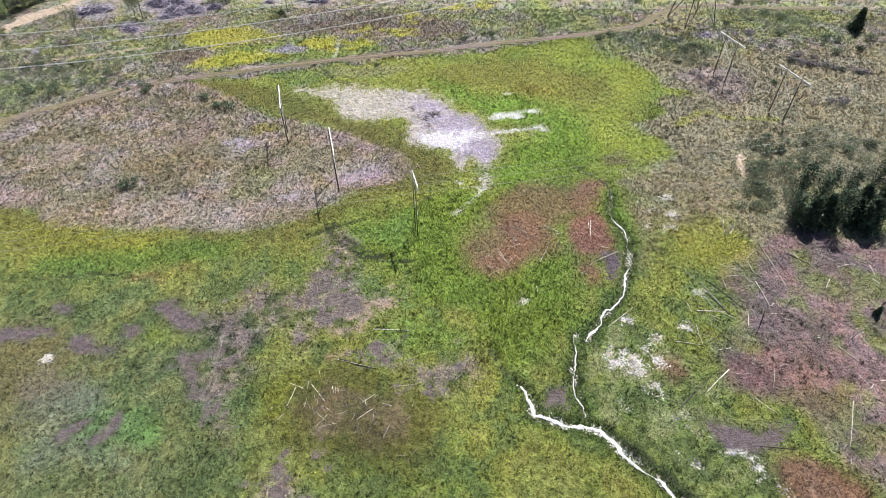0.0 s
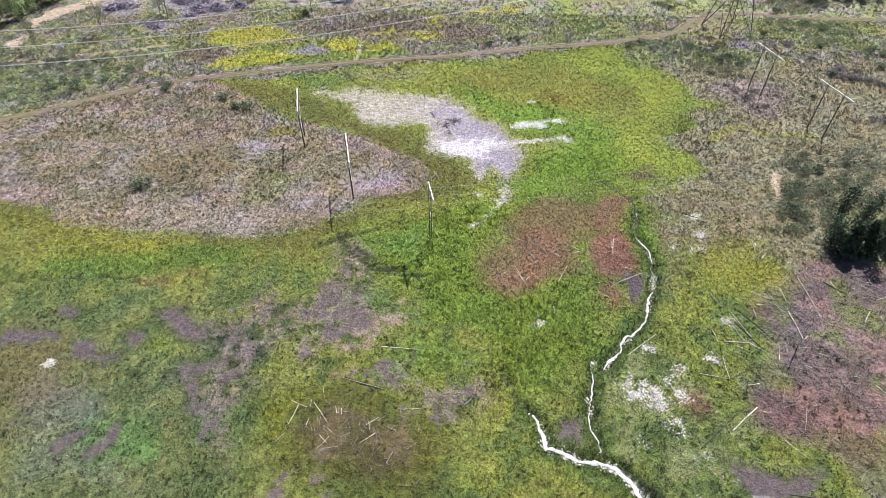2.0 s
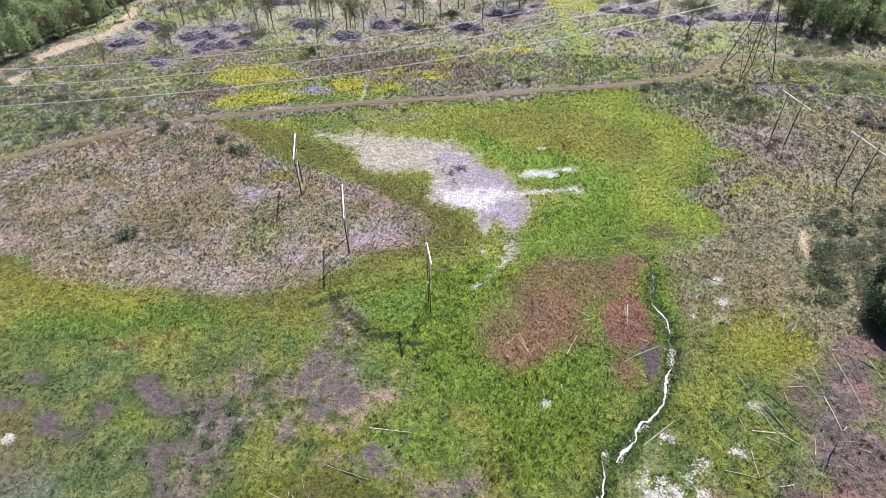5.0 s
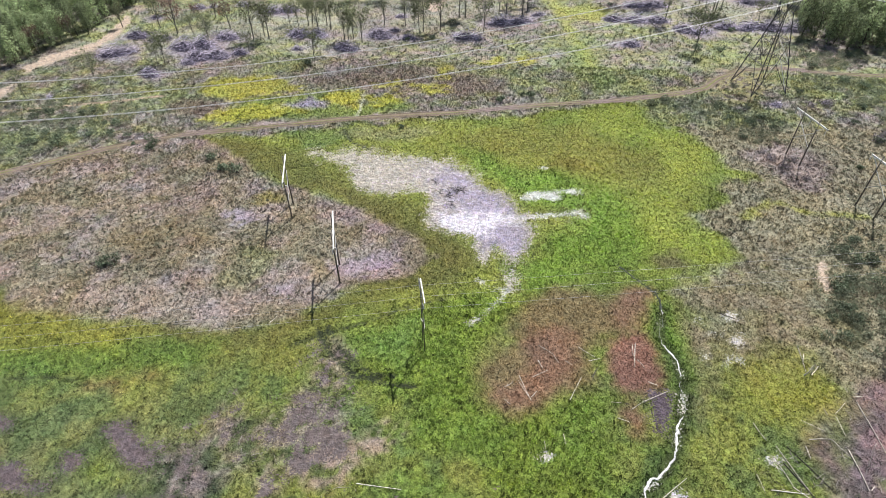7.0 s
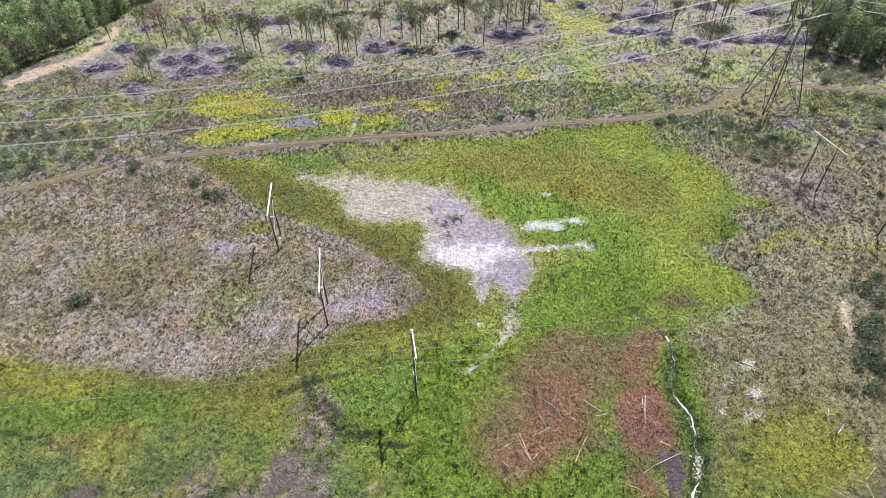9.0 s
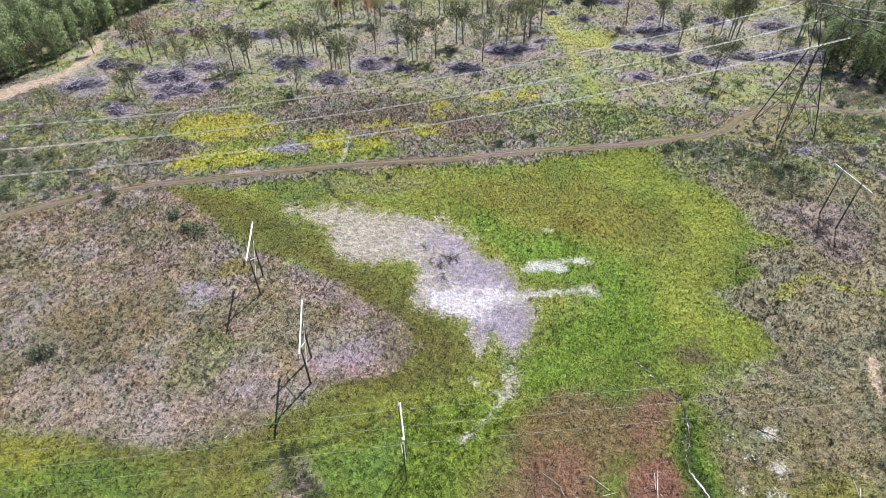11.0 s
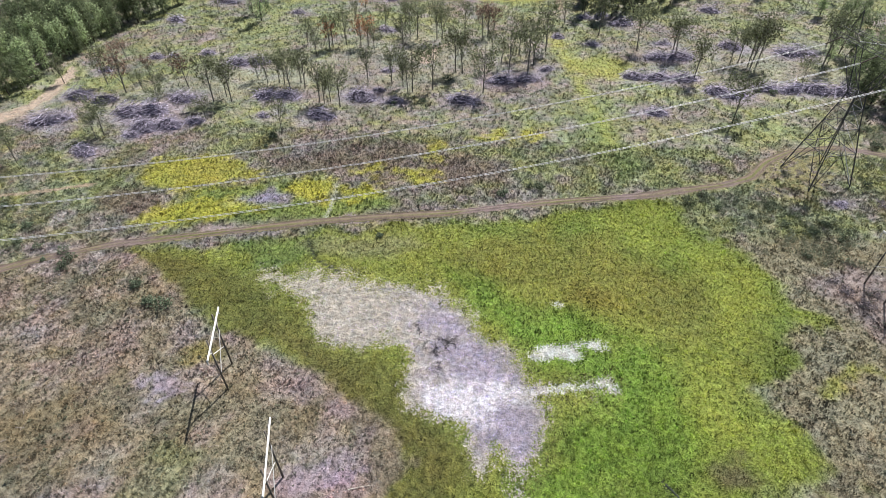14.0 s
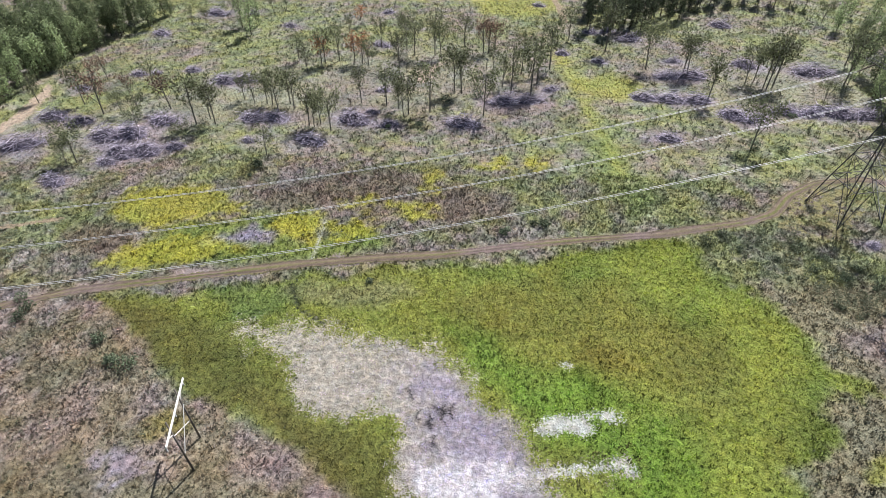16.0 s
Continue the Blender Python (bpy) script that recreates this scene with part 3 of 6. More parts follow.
EDGE_TREE = [(127, 192.6), (135.8, 203.9), (147.8, 222.3), (141, 199.2), (143.5, 228), (146, 251.8), (157.1, 249.4), (164.6, 250.2), (159.1, 272.3), (-117.6, 218.5), (-124.9, 226.4),
    (-118.4, 230.9)]
ORANGE = [(-63.2, 192.1, 12.3), (-60.1, 192.4, 12.8), (-70.8, 236.1, 9.7), (-75.9, 188.1, 12.3), (-128.9, 158.7, 4.0)]
RUSTY = [(-187.4, 114.0, 13.0), (-182.8, 129.2, 12.0), (-140.3, 139.1, 18.2), (-155.9, 167.1, 11.0), (-137.1, 151.8, 10.6), (-118.6, 145.4, 14.9), (-157.6, 162.3, 10.9), (-11.8, 208.5, 16.6), (-9.6, 208.7, 15.6), (-7.2, 214.6,
    12.7)]
PILE_LEFT = [(-155.8, 134.6, 11.5), (-144.8, 132.1, 9.6), (-154.2, 115.8, 15.6), (-129.4, 124.3, 12.6), (-122.8, 126.7, 12.6), (-119.5, 115.0, 11.2), (-112.3, 117.3, 10.5),
    (-121.3, 109.5, 7.1), (-116.2, 136.2, 11.3), (-104.6, 120.5, 7.3), (-145.4, 171.8, 7.1), (-139.0, 173.8, 5.1), (-108.9, 169.9, 10.8), (-101.2, 171.2, 10.8), (-86.6, 141.3,
    10.5), (-78.7, 142.2, 10.5), (-159.8, 157.5, 5.8), (-158.5, 215.1, 10.5), (-144.8, 244.4, 12.6), (-103.4, 230.9, 7.2), (-82.7, 127.0, 5.0), (-125.5, 177.7, 7.1), (-130.6, 97.8,
    9.0), (-39.1, 142.2, 6.0), (-127, 246, 8.0)]
PILE_MID = [(-62.4, 128.5, 10.7), (-51.6, 144.3, 12.2), (-46.7, 150.5, 5.3), (-15.1, 145.7, 12.0), (-1.6, 163.3, 11.9), (7.5, 165.3, 11.0), (15.5, 175.7, 6.6), (-46.6, 167.8, 5.7),
    (-56.2, 212.2, 8.8), (-61.0, 254.4, 6.3), (12.3, 272.6, 7.7), (21.2, 210.6, 6.4), (42.9, 240.7, 7.0), (35, 237.7, 7.0), (93.5, 94.4, 4.0)]
PILE_RIGHT = [(60.7, 192.0, 11.8), (70.4, 193.1, 11.8), (49.1, 172.4, 10.1), (58.0, 171.9, 11.0), (67.8, 172.0, 10.9), (93.1, 206.6, 10.2), (117.5, 201.8, 15.8), (52.7, 143.0,
    8.2), (77.3, 161.4, 10.4), (83.4, 159.3, 10.3), (95.5, 166.2, 11.4), (104.8, 166.3, 11.4), (113.9, 166.4, 11.3), (122.2, 166.4, 10.4), (95.4, 252.2, 10.5), (51.1, 229.8, 11.1),
    (35.7, 204.2, 6.2), (65.5, 207.4, 7.2)]
PILE_C = [(-157.1, 76.6), (110.2, 97.1), (93.6, 93.7)]
BUSH = [(-151.8, 61.4), (-148.8, 65.2), (-141, 62.4), (-137.8, 66.2), (-135.3, 68.3), (-126.3, 60.4), (-122.7, 60.7), (-141.3, 52.3), (-133.7, 54.7), (-126.5, 52.2), (-120.6, 54.3), (-142.1,
    46), (-133.7, 46.8), (-114.5, 53.3), (-110.2, 49.1), (-103.6, 49.8), (-103.6, 46.8), (8.7, 93.3), (11.5, 92.8), (-73.8, 112), (-74.4, 107.1), (52.7, 89.8), (57, 94), (59.5, 88.6), (65.6,
    92.9), (67.5, 85.8), (73.6, 90), (75.2, 83.1), (79.6, 87), (81, 80.3), (85.4, 84.1), (86.6, 77.6), (76.4, 70.4), (88.8, 79.4)]
BUSH_B = [(78.1, 5.1), (81.7, 8.4), (76.6, -0.8), (77.6, -3.3), (73.3, -3.8), (73.7, -8.8), (85.8, 15.3), (70.1, -9.2), (84.3, 18.5), (88.4, 22.5), (104.2, 104.2), (116.2,
    126.8), (116.5, 117.8), (126.1, 132.4), (134.3, 138.1), (134, 128.4), (122.3, 114), (127.9, 110.4), (117.9, 136.6), (124, 139.7), (-88, -3.8), (-86, -2.8), (-76.7, 38.3), (-73, 37.4),
    (-82.2, 43.2), (-106.9, 52.5), (96.7, 162.3), (86.2, 138.9), (1.4, 88.7), (-29.4, 67), (120.9, 94.5), (113.6, 83.5), (104, 56.4)]
# last spot: a bush added where only a shadow lies
BUSH_AND_SHADE = [(-39.3, 140.3), (-29.4, 143.2), (-10.9, 166.4), (49.1, 191.9), (77.7, 139.4), (-22.5, 161.0)]
BUSH_C = [(78.8, 7.3), (78.9, -0.1), (87.8, 7.5), (93.5, 10.2), (100.8, 13), (108.3, 15.9), (116, 18.8), (89.5, 15.6), (98.6, 18.5), (154.2, 101.4), (151.2, 104.1), (156.1,
    109.7), (153.1, 91), (136.4, 90.9), (139.4, 88.4), (116, 71.9), (121, 69.8), (125.8, 67.7), (130.6, 65.6), (135.3, 63.6), (79.3, 4.8), (78.6, -4.8), (144.1, 81.3), (134.9, 78.8)]
LONE_CONIFER = [(151.4, 99.3, 9.0), (85.4, -42.9, 2.6), (88.8, -43.7, 2.2)]
CONIFER = [(81, -12.5), (83.1, -15.5), (86.9, -14.4), (89.3, -16.4), (93.6, -14.3), (96, -16.3), (99.8, -15.2), (87.9, -9.1), (93.5, -9), (99.6, -7.8), (105.7, -6.6), (85.7, -4.7), (93.3,
    -3.4), (99.6, -2.1), (105.9, -0.8), (103.9, -15.1), (108.9, -10.9), (111.2, -4.2), (116.7, -1.8), (112.2, 2.9), (111.9, -15)]
THICKET = [(116.4, 72.8), (118.6, 71), (121, 69.8), (123.3, 68.5), (126.2, 68.5), (128.3, 66.8), (130.6, 65.6), (134.1, 66.9), (135.7, 64.4), (138.1, 63.6), (119.9, 76.4), (124.9, 74.2),
    (104.3, 94.7), (110, 95.8), (116.8, 44.2), (120, 43.6), (110.8, 42.4), (80.7, 58.9), (83.3, 55), (78.9, 62.1), (86.9, 49.3), (86.4, 58.9)]
SNAG = [(62.6, -18.9), (77.6, -49.1), (61, -46), (64.1, -18.3), (88, -40.2)]
WHITE = [(29.7, -52.9), (31.8, -53.5), (33.7, -54.8), (30.9, -55.5), (32.1, -57.4), (34.6, -57.9), (38.4, -55.3), (36.5, -60.9), (36.5, -62.7), (34.6, -45.1), (39.1, -50), (46, -47), (30,
    -65.1), (40, -66.5), (41.5, -69.7), (49, -74), (49.7, -75.9), (51.8, -78.7), (39.1, -74.8), (36.8, -52.7), (34.5, -56), (29.7, -56.2), (38.4, -67.1), (40.4, -68.7), (37.2, -73.4), (44.3,
    -70.2), (45.8, -72.7), (49.4, -77.8), (52.8, -79.4), (47.5, -73.1), (40.5, -76.2), (13.7, -40.5), (-78.6, -56.9), (51.8, -37), (52.9, -5.3), (52.5, -11.9)]
WHITE_B = [(52, -6.1), (45.6, -6.8), (47.8, -10.4), (49.9, -10.2), (45.2, -16.7), (48.7, -18), (50, -16.7), (51.5, -16.5), (53.5, -9.8)]
ISLET = [(12.7, 34.6), (16.2, 34.3), (21.6, 37.1), (14.7, 48.2), (10.6, 33), (14.4, 25.1), (17.5, 26.1), (20.5, 26.7), (23.5, 27.3)]
LOG = [(69.9, -24), (70.5, -35.5), (64.4, -34.3), (64.7, -40.7), (52.6, -34.6), (55.7, -43.2), (49.3, -42.6), (55, -42.7), (48.1, -51.4), (53.5, -48), (58.6, -32.8), (62.4, -32.3), (62.4,
    -32.3), (64.4, -35.2), (40, -64.9), (47.5, -58.2), (51.1, -56.9), (45.4, -61.9), (53.8, -62.8), (56.6, -65.8), (70.1, -69.5), (64.3, -74.6), (71, -63), (66.3, -71.7), (-16.9, -48.8),
    (-9.5, -49), (-22.6, -56), (-15.3, -58.1), (32.1, -14.4), (31.2, -20.5), (31.8, -28.1), (36.8, -25.2), (50.3, -4.2), (53.5, -5.7), (30.2, -47.4), (36.4, -42.1), (18.4, -29.2), (20.8,
    -24), (22.8, -23.6), (24.5, -20.7), (9.1, -24.8), (11.4, -30.3), (-42.9, -16.9), (-42, -14.8), (54.4, -34.5), (59.5, -42.3), (42.8, -50.6), (47.5, -51.4), (73.9, -50.6), (76.2, -54.5),
    (51.2, -72), (57.1, -72.4)]
LOG_PALES = [(64.5, -34.0, 64.7, -41.1), (51.9, -37.7, 53.0, -41.7), (53.0, -41.7, 56.6, -44.6), (57.6, -34.0, 57.5, -36.5), (50.1, -30.5, 51.2, -33.9), (63.9, -11.5, 63.1, -18.3),
    (64.3, -13.8, 63.2, -16.4), (64.0, -18.8, 65.9, -16.8), (-62.8, -19.4, -56.0, -18.1), (-61.9, -18.5, -56.7, -17.8), (-21.2, 1.2, -17.6, 2.3)]
LOG_DARKS = [(69.0, -33.1, 61.0, -44.3), (74.8, -25.1, 77.4, -28.0), (52.9, -37.6, 56.0, -43.8)]
STICK_ISLE = [(-27.5, -61.2, -27.3, -62.8), (-26.8, -61.8, -23.7, -65.3), (-29.5, -62.4, -30.3, -66.4), (-22.9, -62.1, -22.4, -63.6), (-22.3, -62.2, -22.0, -63.7), (-21.8, -62.4,
    -21.5, -63.7), (-19.3, -67.0, -21.1, -68.0), (-22.9, -56.2, -15.2, -58.1), (-30.9, -61.7, -27.8, -62.8), (-16.5, -64.6, -16.0, -66.4), (-13.2, -65.4, -11.4, -66.0), (-15.0,
    -66.7, -17.3, -68.8), (-30.5, -67.8, -31.7, -69.7), (-24.5, -67.7, -22.8, -69.2), (-27.2, -66.5, -27.0, -64.7), (-16.9, -65.4, -14.8, -63.7)]
STICK_RED = [(12.8, -17.0, 15.8, -19.3), (15.8, -19.3, 16.7, -21.2), (17.8, -20.2, 19.2, -21.4), (11.6, -24.9, 14.5, -23.1), (9.0, -26.0, 11.4, -30.1), (11.4, -29.3, 12.3, -28.2),
    (20.7, -16.6, 23.8, -18.9), (22.5, -19.9, 24.7, -19.1), (31.5, -14.9, 31.2, -17.9), (31.8, -16.0, 31.2, -20.3), (31.9, -18.5, 33.0, -20.5), (29.3, -30.0, 32.0, -27.9), (25.8,
    -28.8, 27.6, -28.8), (33.2, -23.6, 34.8, -24.4), (26.5, -32.1, 28.6, -32.8), (16.9, -36.3, 17.1, -38.2), (13.6, -37.9, 13.9, -40.5), (6.4, -27.7, 8.0, -26.5), (6.5, -30.4, 7.7,
    -31.4), (12.7, -20.8, 13.6, -22.8)]
STICK_DARK = [(23.7, -22.1, 22.8, -24.5), (28.4, -28.8, 29.0, -29.2), (21.7, -35.6, 22.2, -35.1)]
PUDDLE = [(-72.3, 64.9), (41.7, 93.7), (-41.2, 72.6), (-37.8, 73.7)]
BOUGH = [(-8, 33.8), (-9.3, 31.8), (-6.3, 32.8), (-7.1, 30.4), (-8.5, 29.6), (-5.2, 31.7), (-10.6, 33.5), (-7.3, 27.5), (-14.1, 35.5), (-7, 33.9), (-8.4, 32.5), (-5.5, 30), (-9.7, 30.6),
    (-4.2, 26.8), (-11.8, 34.5), (-1.9, 30.4), (-7.3, 32.1)]

# ---- ground tones ----
TABLE = np.random.RandomState(5).rand(256, 256)


def value_noise(x, y, cell, octaves=3, shift=0.0):
    """Smooth noise between 0 and 1 over the plan, largest features of the given size."""
    total, weight, out = 0.0, 1.0, 0.0
    for k in range(octaves):
        u, v = x / cell + 17.3 * k + shift, y / cell + 9.1 * k - shift
        i, j = np.floor(u).astype(int), np.floor(v).astype(int)
        a, b = u - i, v - j
        a, b = a * a * (3 - 2 * a), b * b * (3 - 2 * b)
        i0, j0, i1, j1 = i % 256, j % 256, (i + 1) % 256, (j + 1) % 256
        out = out + weight * ((TABLE[i0, j0] * (1 - a) + TABLE[i1, j0] * a) * (1 - b) + (TABLE[i0, j1] * (1 - a) + TABLE[i1, j1] * a) * b)
        total += weight
        weight *= 0.55
        cell *= 0.47
    return out / total


def inside(shape, x, y):
    """Signed distance to a closed outline, positive within; -99 far away."""
    pts = np.array(shape, float)
    d = np.full(x.shape, -99.0)
    near = (x > pts[:, 0].min() - 12) & (x < pts[:, 0].max() + 12) & (y > pts[:, 1].min() - 12) & (y < pts[:, 1].max() + 12)
    if not near.any():
        return d
    px, py = x[near], y[near]
    best, odd = np.full(px.shape, 1e9), np.zeros(px.shape, bool)
    for (ax, ay), (bx, by) in zip(pts, np.roll(pts, -1, 0)):
        ex, ey = bx - ax, by - ay
        k = np.clip(((px - ax) * ex + (py - ay) * ey) / max(ex * ex + ey * ey, 1e-9), 0, 1)
        best = np.minimum(best, (px - ax - k * ex) ** 2 + (py - ay - k * ey) ** 2)
        if ay != by:
            odd ^= ((ay > py) != (by > py)) & (px < ax + (py - ay) * ex / ey)
    d[near] = np.where(odd, 1, -1) * np.sqrt(best)
    return d


def along(line, x, y):
    """Distance to an open line."""
    best = np.full(x.shape, 1e9)
    for (ax, ay), (bx, by) in zip(line, line[1:]):
        ex, ey = bx - ax, by - ay
        k = np.clip(((x - ax) * ex + (y - ay) * ey) / (ex * ex + ey * ey), 0, 1)
        best = np.minimum(best, (x - ax - k * ex) ** 2 + (y - ay - k * ey) ** 2)
    return np.sqrt(best)


def blend(base, colour, w):
    return base * (1 - w[:, None]) + np.array(colour)[None] * w[:, None]


def step(d, soft):
    k = np.clip(d / soft * 0.5 + 0.5, 0, 1)
    return k * k * (3 - 2 * k)


def plan(x, y):
    """Base colour, share of bare ground and height of the growth at points of the plan."""
    rag = (value_noise(x, y, 9, 4) - 0.5) * 9
    rag2 = (value_noise(x, y, 2.6, 3, 40) - 0.5) * 5
    rag3 = (value_noise(x, y, 1.1, 2, 71) - 0.5) * 3.5
    big, mid, small = value_noise(x, y, 28, 3, 7), value_noise(x, y, 7, 3, 90), value_noise(x, y, 1.6, 2, 33)
    # dry grass and heath of the corridor
    c = np.tile(np.array(srgb(150, 152, 112)), (len(x), 1))
    c = blend(c, srgb(142, 136, 108), step(big - 0.5 + (mid - 0.5) * 0.8, 0.25))
    c = blend(c, srgb(138, 150, 96), step(0.5 - big + (mid - 0.5), 0.2) * 0.8)
    fleck = value_noise(x, y, 4.5, 3, 133)
    c = blend(c, srgb(144, 152, 84), step(fleck - 0.57 + (0.5 - big) * 0.5, 0.14) * 0.55)
    c = blend(c, srgb(154, 145, 130), step(0.4 - fleck + (big - 0.5) * 0.5, 0.12) * 0.5)
    c = blend(c, srgb(104, 114, 80), step(value_noise(x, y, 3.2, 3, 171) - 0.58, 0.1) * 0.6)
    bare, tall = np.full(x.shape, 0.12), np.full(x.shape, 0.45)

    grown = c.copy()

    def lay(w, colour, b=None, h=None, grow=True):
        nonlocal c, grown, bare, tall
        c = blend(c, colour, w)
        if grow:
            grown = blend(grown, colour, w)
        if b is not None:
            bare = bare * (1 - w) + b * w
        if h is not None:
            tall = tall * (1 - w) + h * w

    edge, crust = np.full(x.shape, -6.0), c.copy()

    def strip(sd, colour, gain=1.0, b=0.85, grow=None, h=0.2):
        """Bare ground of a colour, by the distance inside its edge."""
        nonlocal edge, crust, bare, grown, tall
        sd = np.clip(sd * gain, -6, 6)
        more = sd > edge
        crust = np.where(more[:, None], np.array(colour)[None], crust)
        edge = np.maximum(edge, sd)
        w = step(sd + rag3 * 0.6, 0.4)
        bare, tall = bare * (1 - w) + b * w, tall * (1 - w) + h * w
        if grow is not None:
            grown = blend(grown, grow, w)

    for shape in (SLASH, SLASH_R):
        lay(step(inside(shape, x, y) * 0.5 + rag * 1.2 + (mid - 0.66) * 30, 4) * 0.5, srgb(150, 148, 124), 0.4, 0.3)
    lay(step(inside(HEATH_R, x, y) + 5 + rag, 3) * 0.9, srgb(139, 136, 98), 0.06, 0.4)
    for px, py, wide in PILE_LEFT + PILE_MID + PILE_RIGHT:
        lay(step(wide * 0.55 - np.hypot((x - px) * 0.7, y - py) + rag * 0.8 + rag3, 2.5) * 0.6, srgb(152, 144, 134), 0.5, 0.25)
    # far greens and yellows
    lay(step(inside(GREEN_FAR, x, y) + rag, 3), srgb(122, 138, 68), 0.08, 0.4)
    lay(step(inside(GREEN_STRIP, x, y) + rag, 4) * 0.7, srgb(122, 140, 74), 0.08, 0.5)
    for shape in (HEATH_A, HEATH_B):
        lay(step(inside(shape, x, y) + rag, 2.5) * 0.75, srgb(126, 117, 94), 0.1, 0.5)
    # wet meadow
    wet = step(inside(WET, x, y) + 1.6 + rag * 1.5 + rag2 * 0.6 + rag3 * 0.5, 2.2)
    lay(wet, srgb(126, 144, 60), 0.04, 0.38)
    lay(wet * step(mid * 0.5 - 0.27 + (big - 0.5) * 1.2, 0.2) * 0.6, srgb(136, 147, 62))
    lay(wet * step(0.36 - mid * 0.6 - 0.12 + (0.5 - big) * 0.9, 0.2) * 0.6, srgb(98, 122, 48))
    lay(wet * step(-38 - y + rag * 3, 22) * step(-36 - x + rag * 2, 18) * 0.7, srgb(118, 130, 84))
    lay(wet * step(fleck - 0.56, 0.12) * step(-20 - y + rag * 3, 22) * 0.4, srgb(132, 138, 72))
    lay(wet * step(0.42 - fleck, 0.1) * step(-20 - y + rag * 3, 22) * 0.65, srgb(92, 116, 62))
    lay(step(inside(BROWN_L, x, y) + rag * 1.5 + rag2, 3) * 0.6, srgb(118, 112, 66), 0.05, 0.3)
    lay(step(inside(HAZE_L, x, y) + rag * 1.5 + rag2, 3) * 0.6, srgb(122, 122, 98), 0.1, 0.3)
    lay(step(inside(DARK_L, x, y) + rag * 1.5 + rag2, 3) * 0.65, srgb(88, 112, 60), 0.05, 0.4)
    patchy = step(inside(MOTTLE, x, y) + rag * 1.2 + rag2, 2.5)
    lay(patchy * 0.5, srgb(118, 140, 74), 0.08, 0.35)
    lay(patchy * step(fleck - 0.52 + (small - 0.5) * 0.4, 0.06) * 0.3, srgb(144, 148, 106), 0.15, 0.3)
    lay(patchy * step(0.44 - fleck + (small - 0.5) * 0.4, 0.06) * 0.7, srgb(86, 104, 52), 0.1, 0.4)
    lay(step(inside(OLIVE_RIM, x, y) + rag * 1.2, 4) * 0.75, srgb(102, 108, 50), 0.04, 0.34)
    for shape in (OLIVE_FAR, OLIVE_LEFT):
        lay(step(inside(shape, x, y) + rag * 1.6, 6) * 0.6, srgb(122, 126, 54), 0.04, 0.34)
    lay(step(inside(LIME, x, y) + rag * 1.6, 6) * 0.75, srgb(140, 158, 62), 0.03, 0.36)
    for shape in (VIVID, VIVID_B):
        lay(step(inside(shape, x, y) + rag * 1.5, 5) * 0.8, srgb(112, 146, 52), 0.02, 0.42)
    lay(step(inside(OLIVE_ISLE, x, y) + rag, 4) * 0.8, srgb(92, 98, 42), 0.05, 0.32)
    lay(step(inside(ISLE_CORE, x, y) + rag * 0.8 + rag2, 1.6) * 0.6, srgb(94, 86, 54), 0.2, 0.25)
    lay(step(inside(ISLE_CORE, x, y) + rag * 0.8 + rag2, 1.6) * step(fleck - 0.52, 0.06) * 0.2, srgb(146, 130, 98), 0.3, 0.2)
    lay(step(inside(LUSH, x, y) + rag * 1.3, 4) * 0.8, srgb(115, 142, 50), 0.02, 0.5)
    heathy = step(inside(OLIVE_R, x, y) + rag * 1.5 + rag2, 4)
    lay(heathy * 0.7, srgb(123, 123, 77), 0.06, 0.38)
    lay(heathy * step(fleck - 0.54, 0.1) * 0.45, srgb(136, 126, 98), 0.1, 0.3)
    rim = -inside(HILL, x, y) + rag * 0.8
    lay(wet * step(3.5 - np.abs(rim - 2.5), 4) * 0.6, srgb(104, 104, 52), 0.04, 0.34)
    lay(wet * step(inside(LIME_L, x, y) + rag * 1.2, 4) * 0.55, srgb(138, 148, 62), 0.03, 0.34)
    # the low heath hill
    hill = step(inside(HILL, x, y) + 0.6 + rag * 0.8 + rag2 * 0.5, 1.5)
    lay(hill, srgb(150, 143, 110), 0.12, 0.42)
    lay(hill * step(mid - 0.56, 0.14) * 0.4, srgb(160, 150, 134))
    lay(hill * step(0.46 - mid + (fleck - 0.5) * 0.5, 0.15) * 0.5, srgb(132, 128, 86))
    lay(hill * step(fleck - 0.56, 0.1) * 0.35, srgb(122, 124, 84))
    lay(step(inside(HILL_GREEN, x, y) + rag * 1.5 + rag2, 3) * 0.5, srgb(122, 134, 76), 0.05, 0.5)
    for shape in (HILL_PALE, HILL_PALE_B, HILL_PALE_C, HILL_PALE_D, HILL_PALE_E, HILL_PALE_F):
        lay(step(inside(shape, x, y) + rag * 0.8 + rag2 * 1.2 + rag3 - 0.5, 1.8) * 0.5, srgb(157, 148, 138), 0.4, 0.25)
    # brown and dead ground
    lay(step(inside(BROWN_MID, x, y) + rag, 2.5) * 0.9, srgb(122, 112, 70), 0.1, 0.35)
    dead = step(inside(DEAD, x, y) + rag, 3)
    lay(dead, srgb(114, 101, 88), 0.35, 0.3)
    lay(dead * step(fleck - 0.54, 0.1) * 0.5, srgb(148, 126, 106))
    lay(dead * step(0.43 - fleck, 0.1) * 0.5, srgb(92, 88, 66))
    lay(dead * step(mid - 0.58, 0.1) * 0.6, srgb(108, 124, 52), 0.1, 0.3)
    for shape, k in ((RED_A, 0.6), (RED_B, 0.95), (RED_C, 0.4), (RED_D, 0.85), (RED_E, 0.75), (RED_G, 0.6), (RED_H, 0.8)):
        lay(step(inside(shape, x, y) + rag * 0.5 + rag2 * 0.5 + rag3 * 0.6, 2.0) * k, srgb(132, 104, 77), 0.12, 0.35)
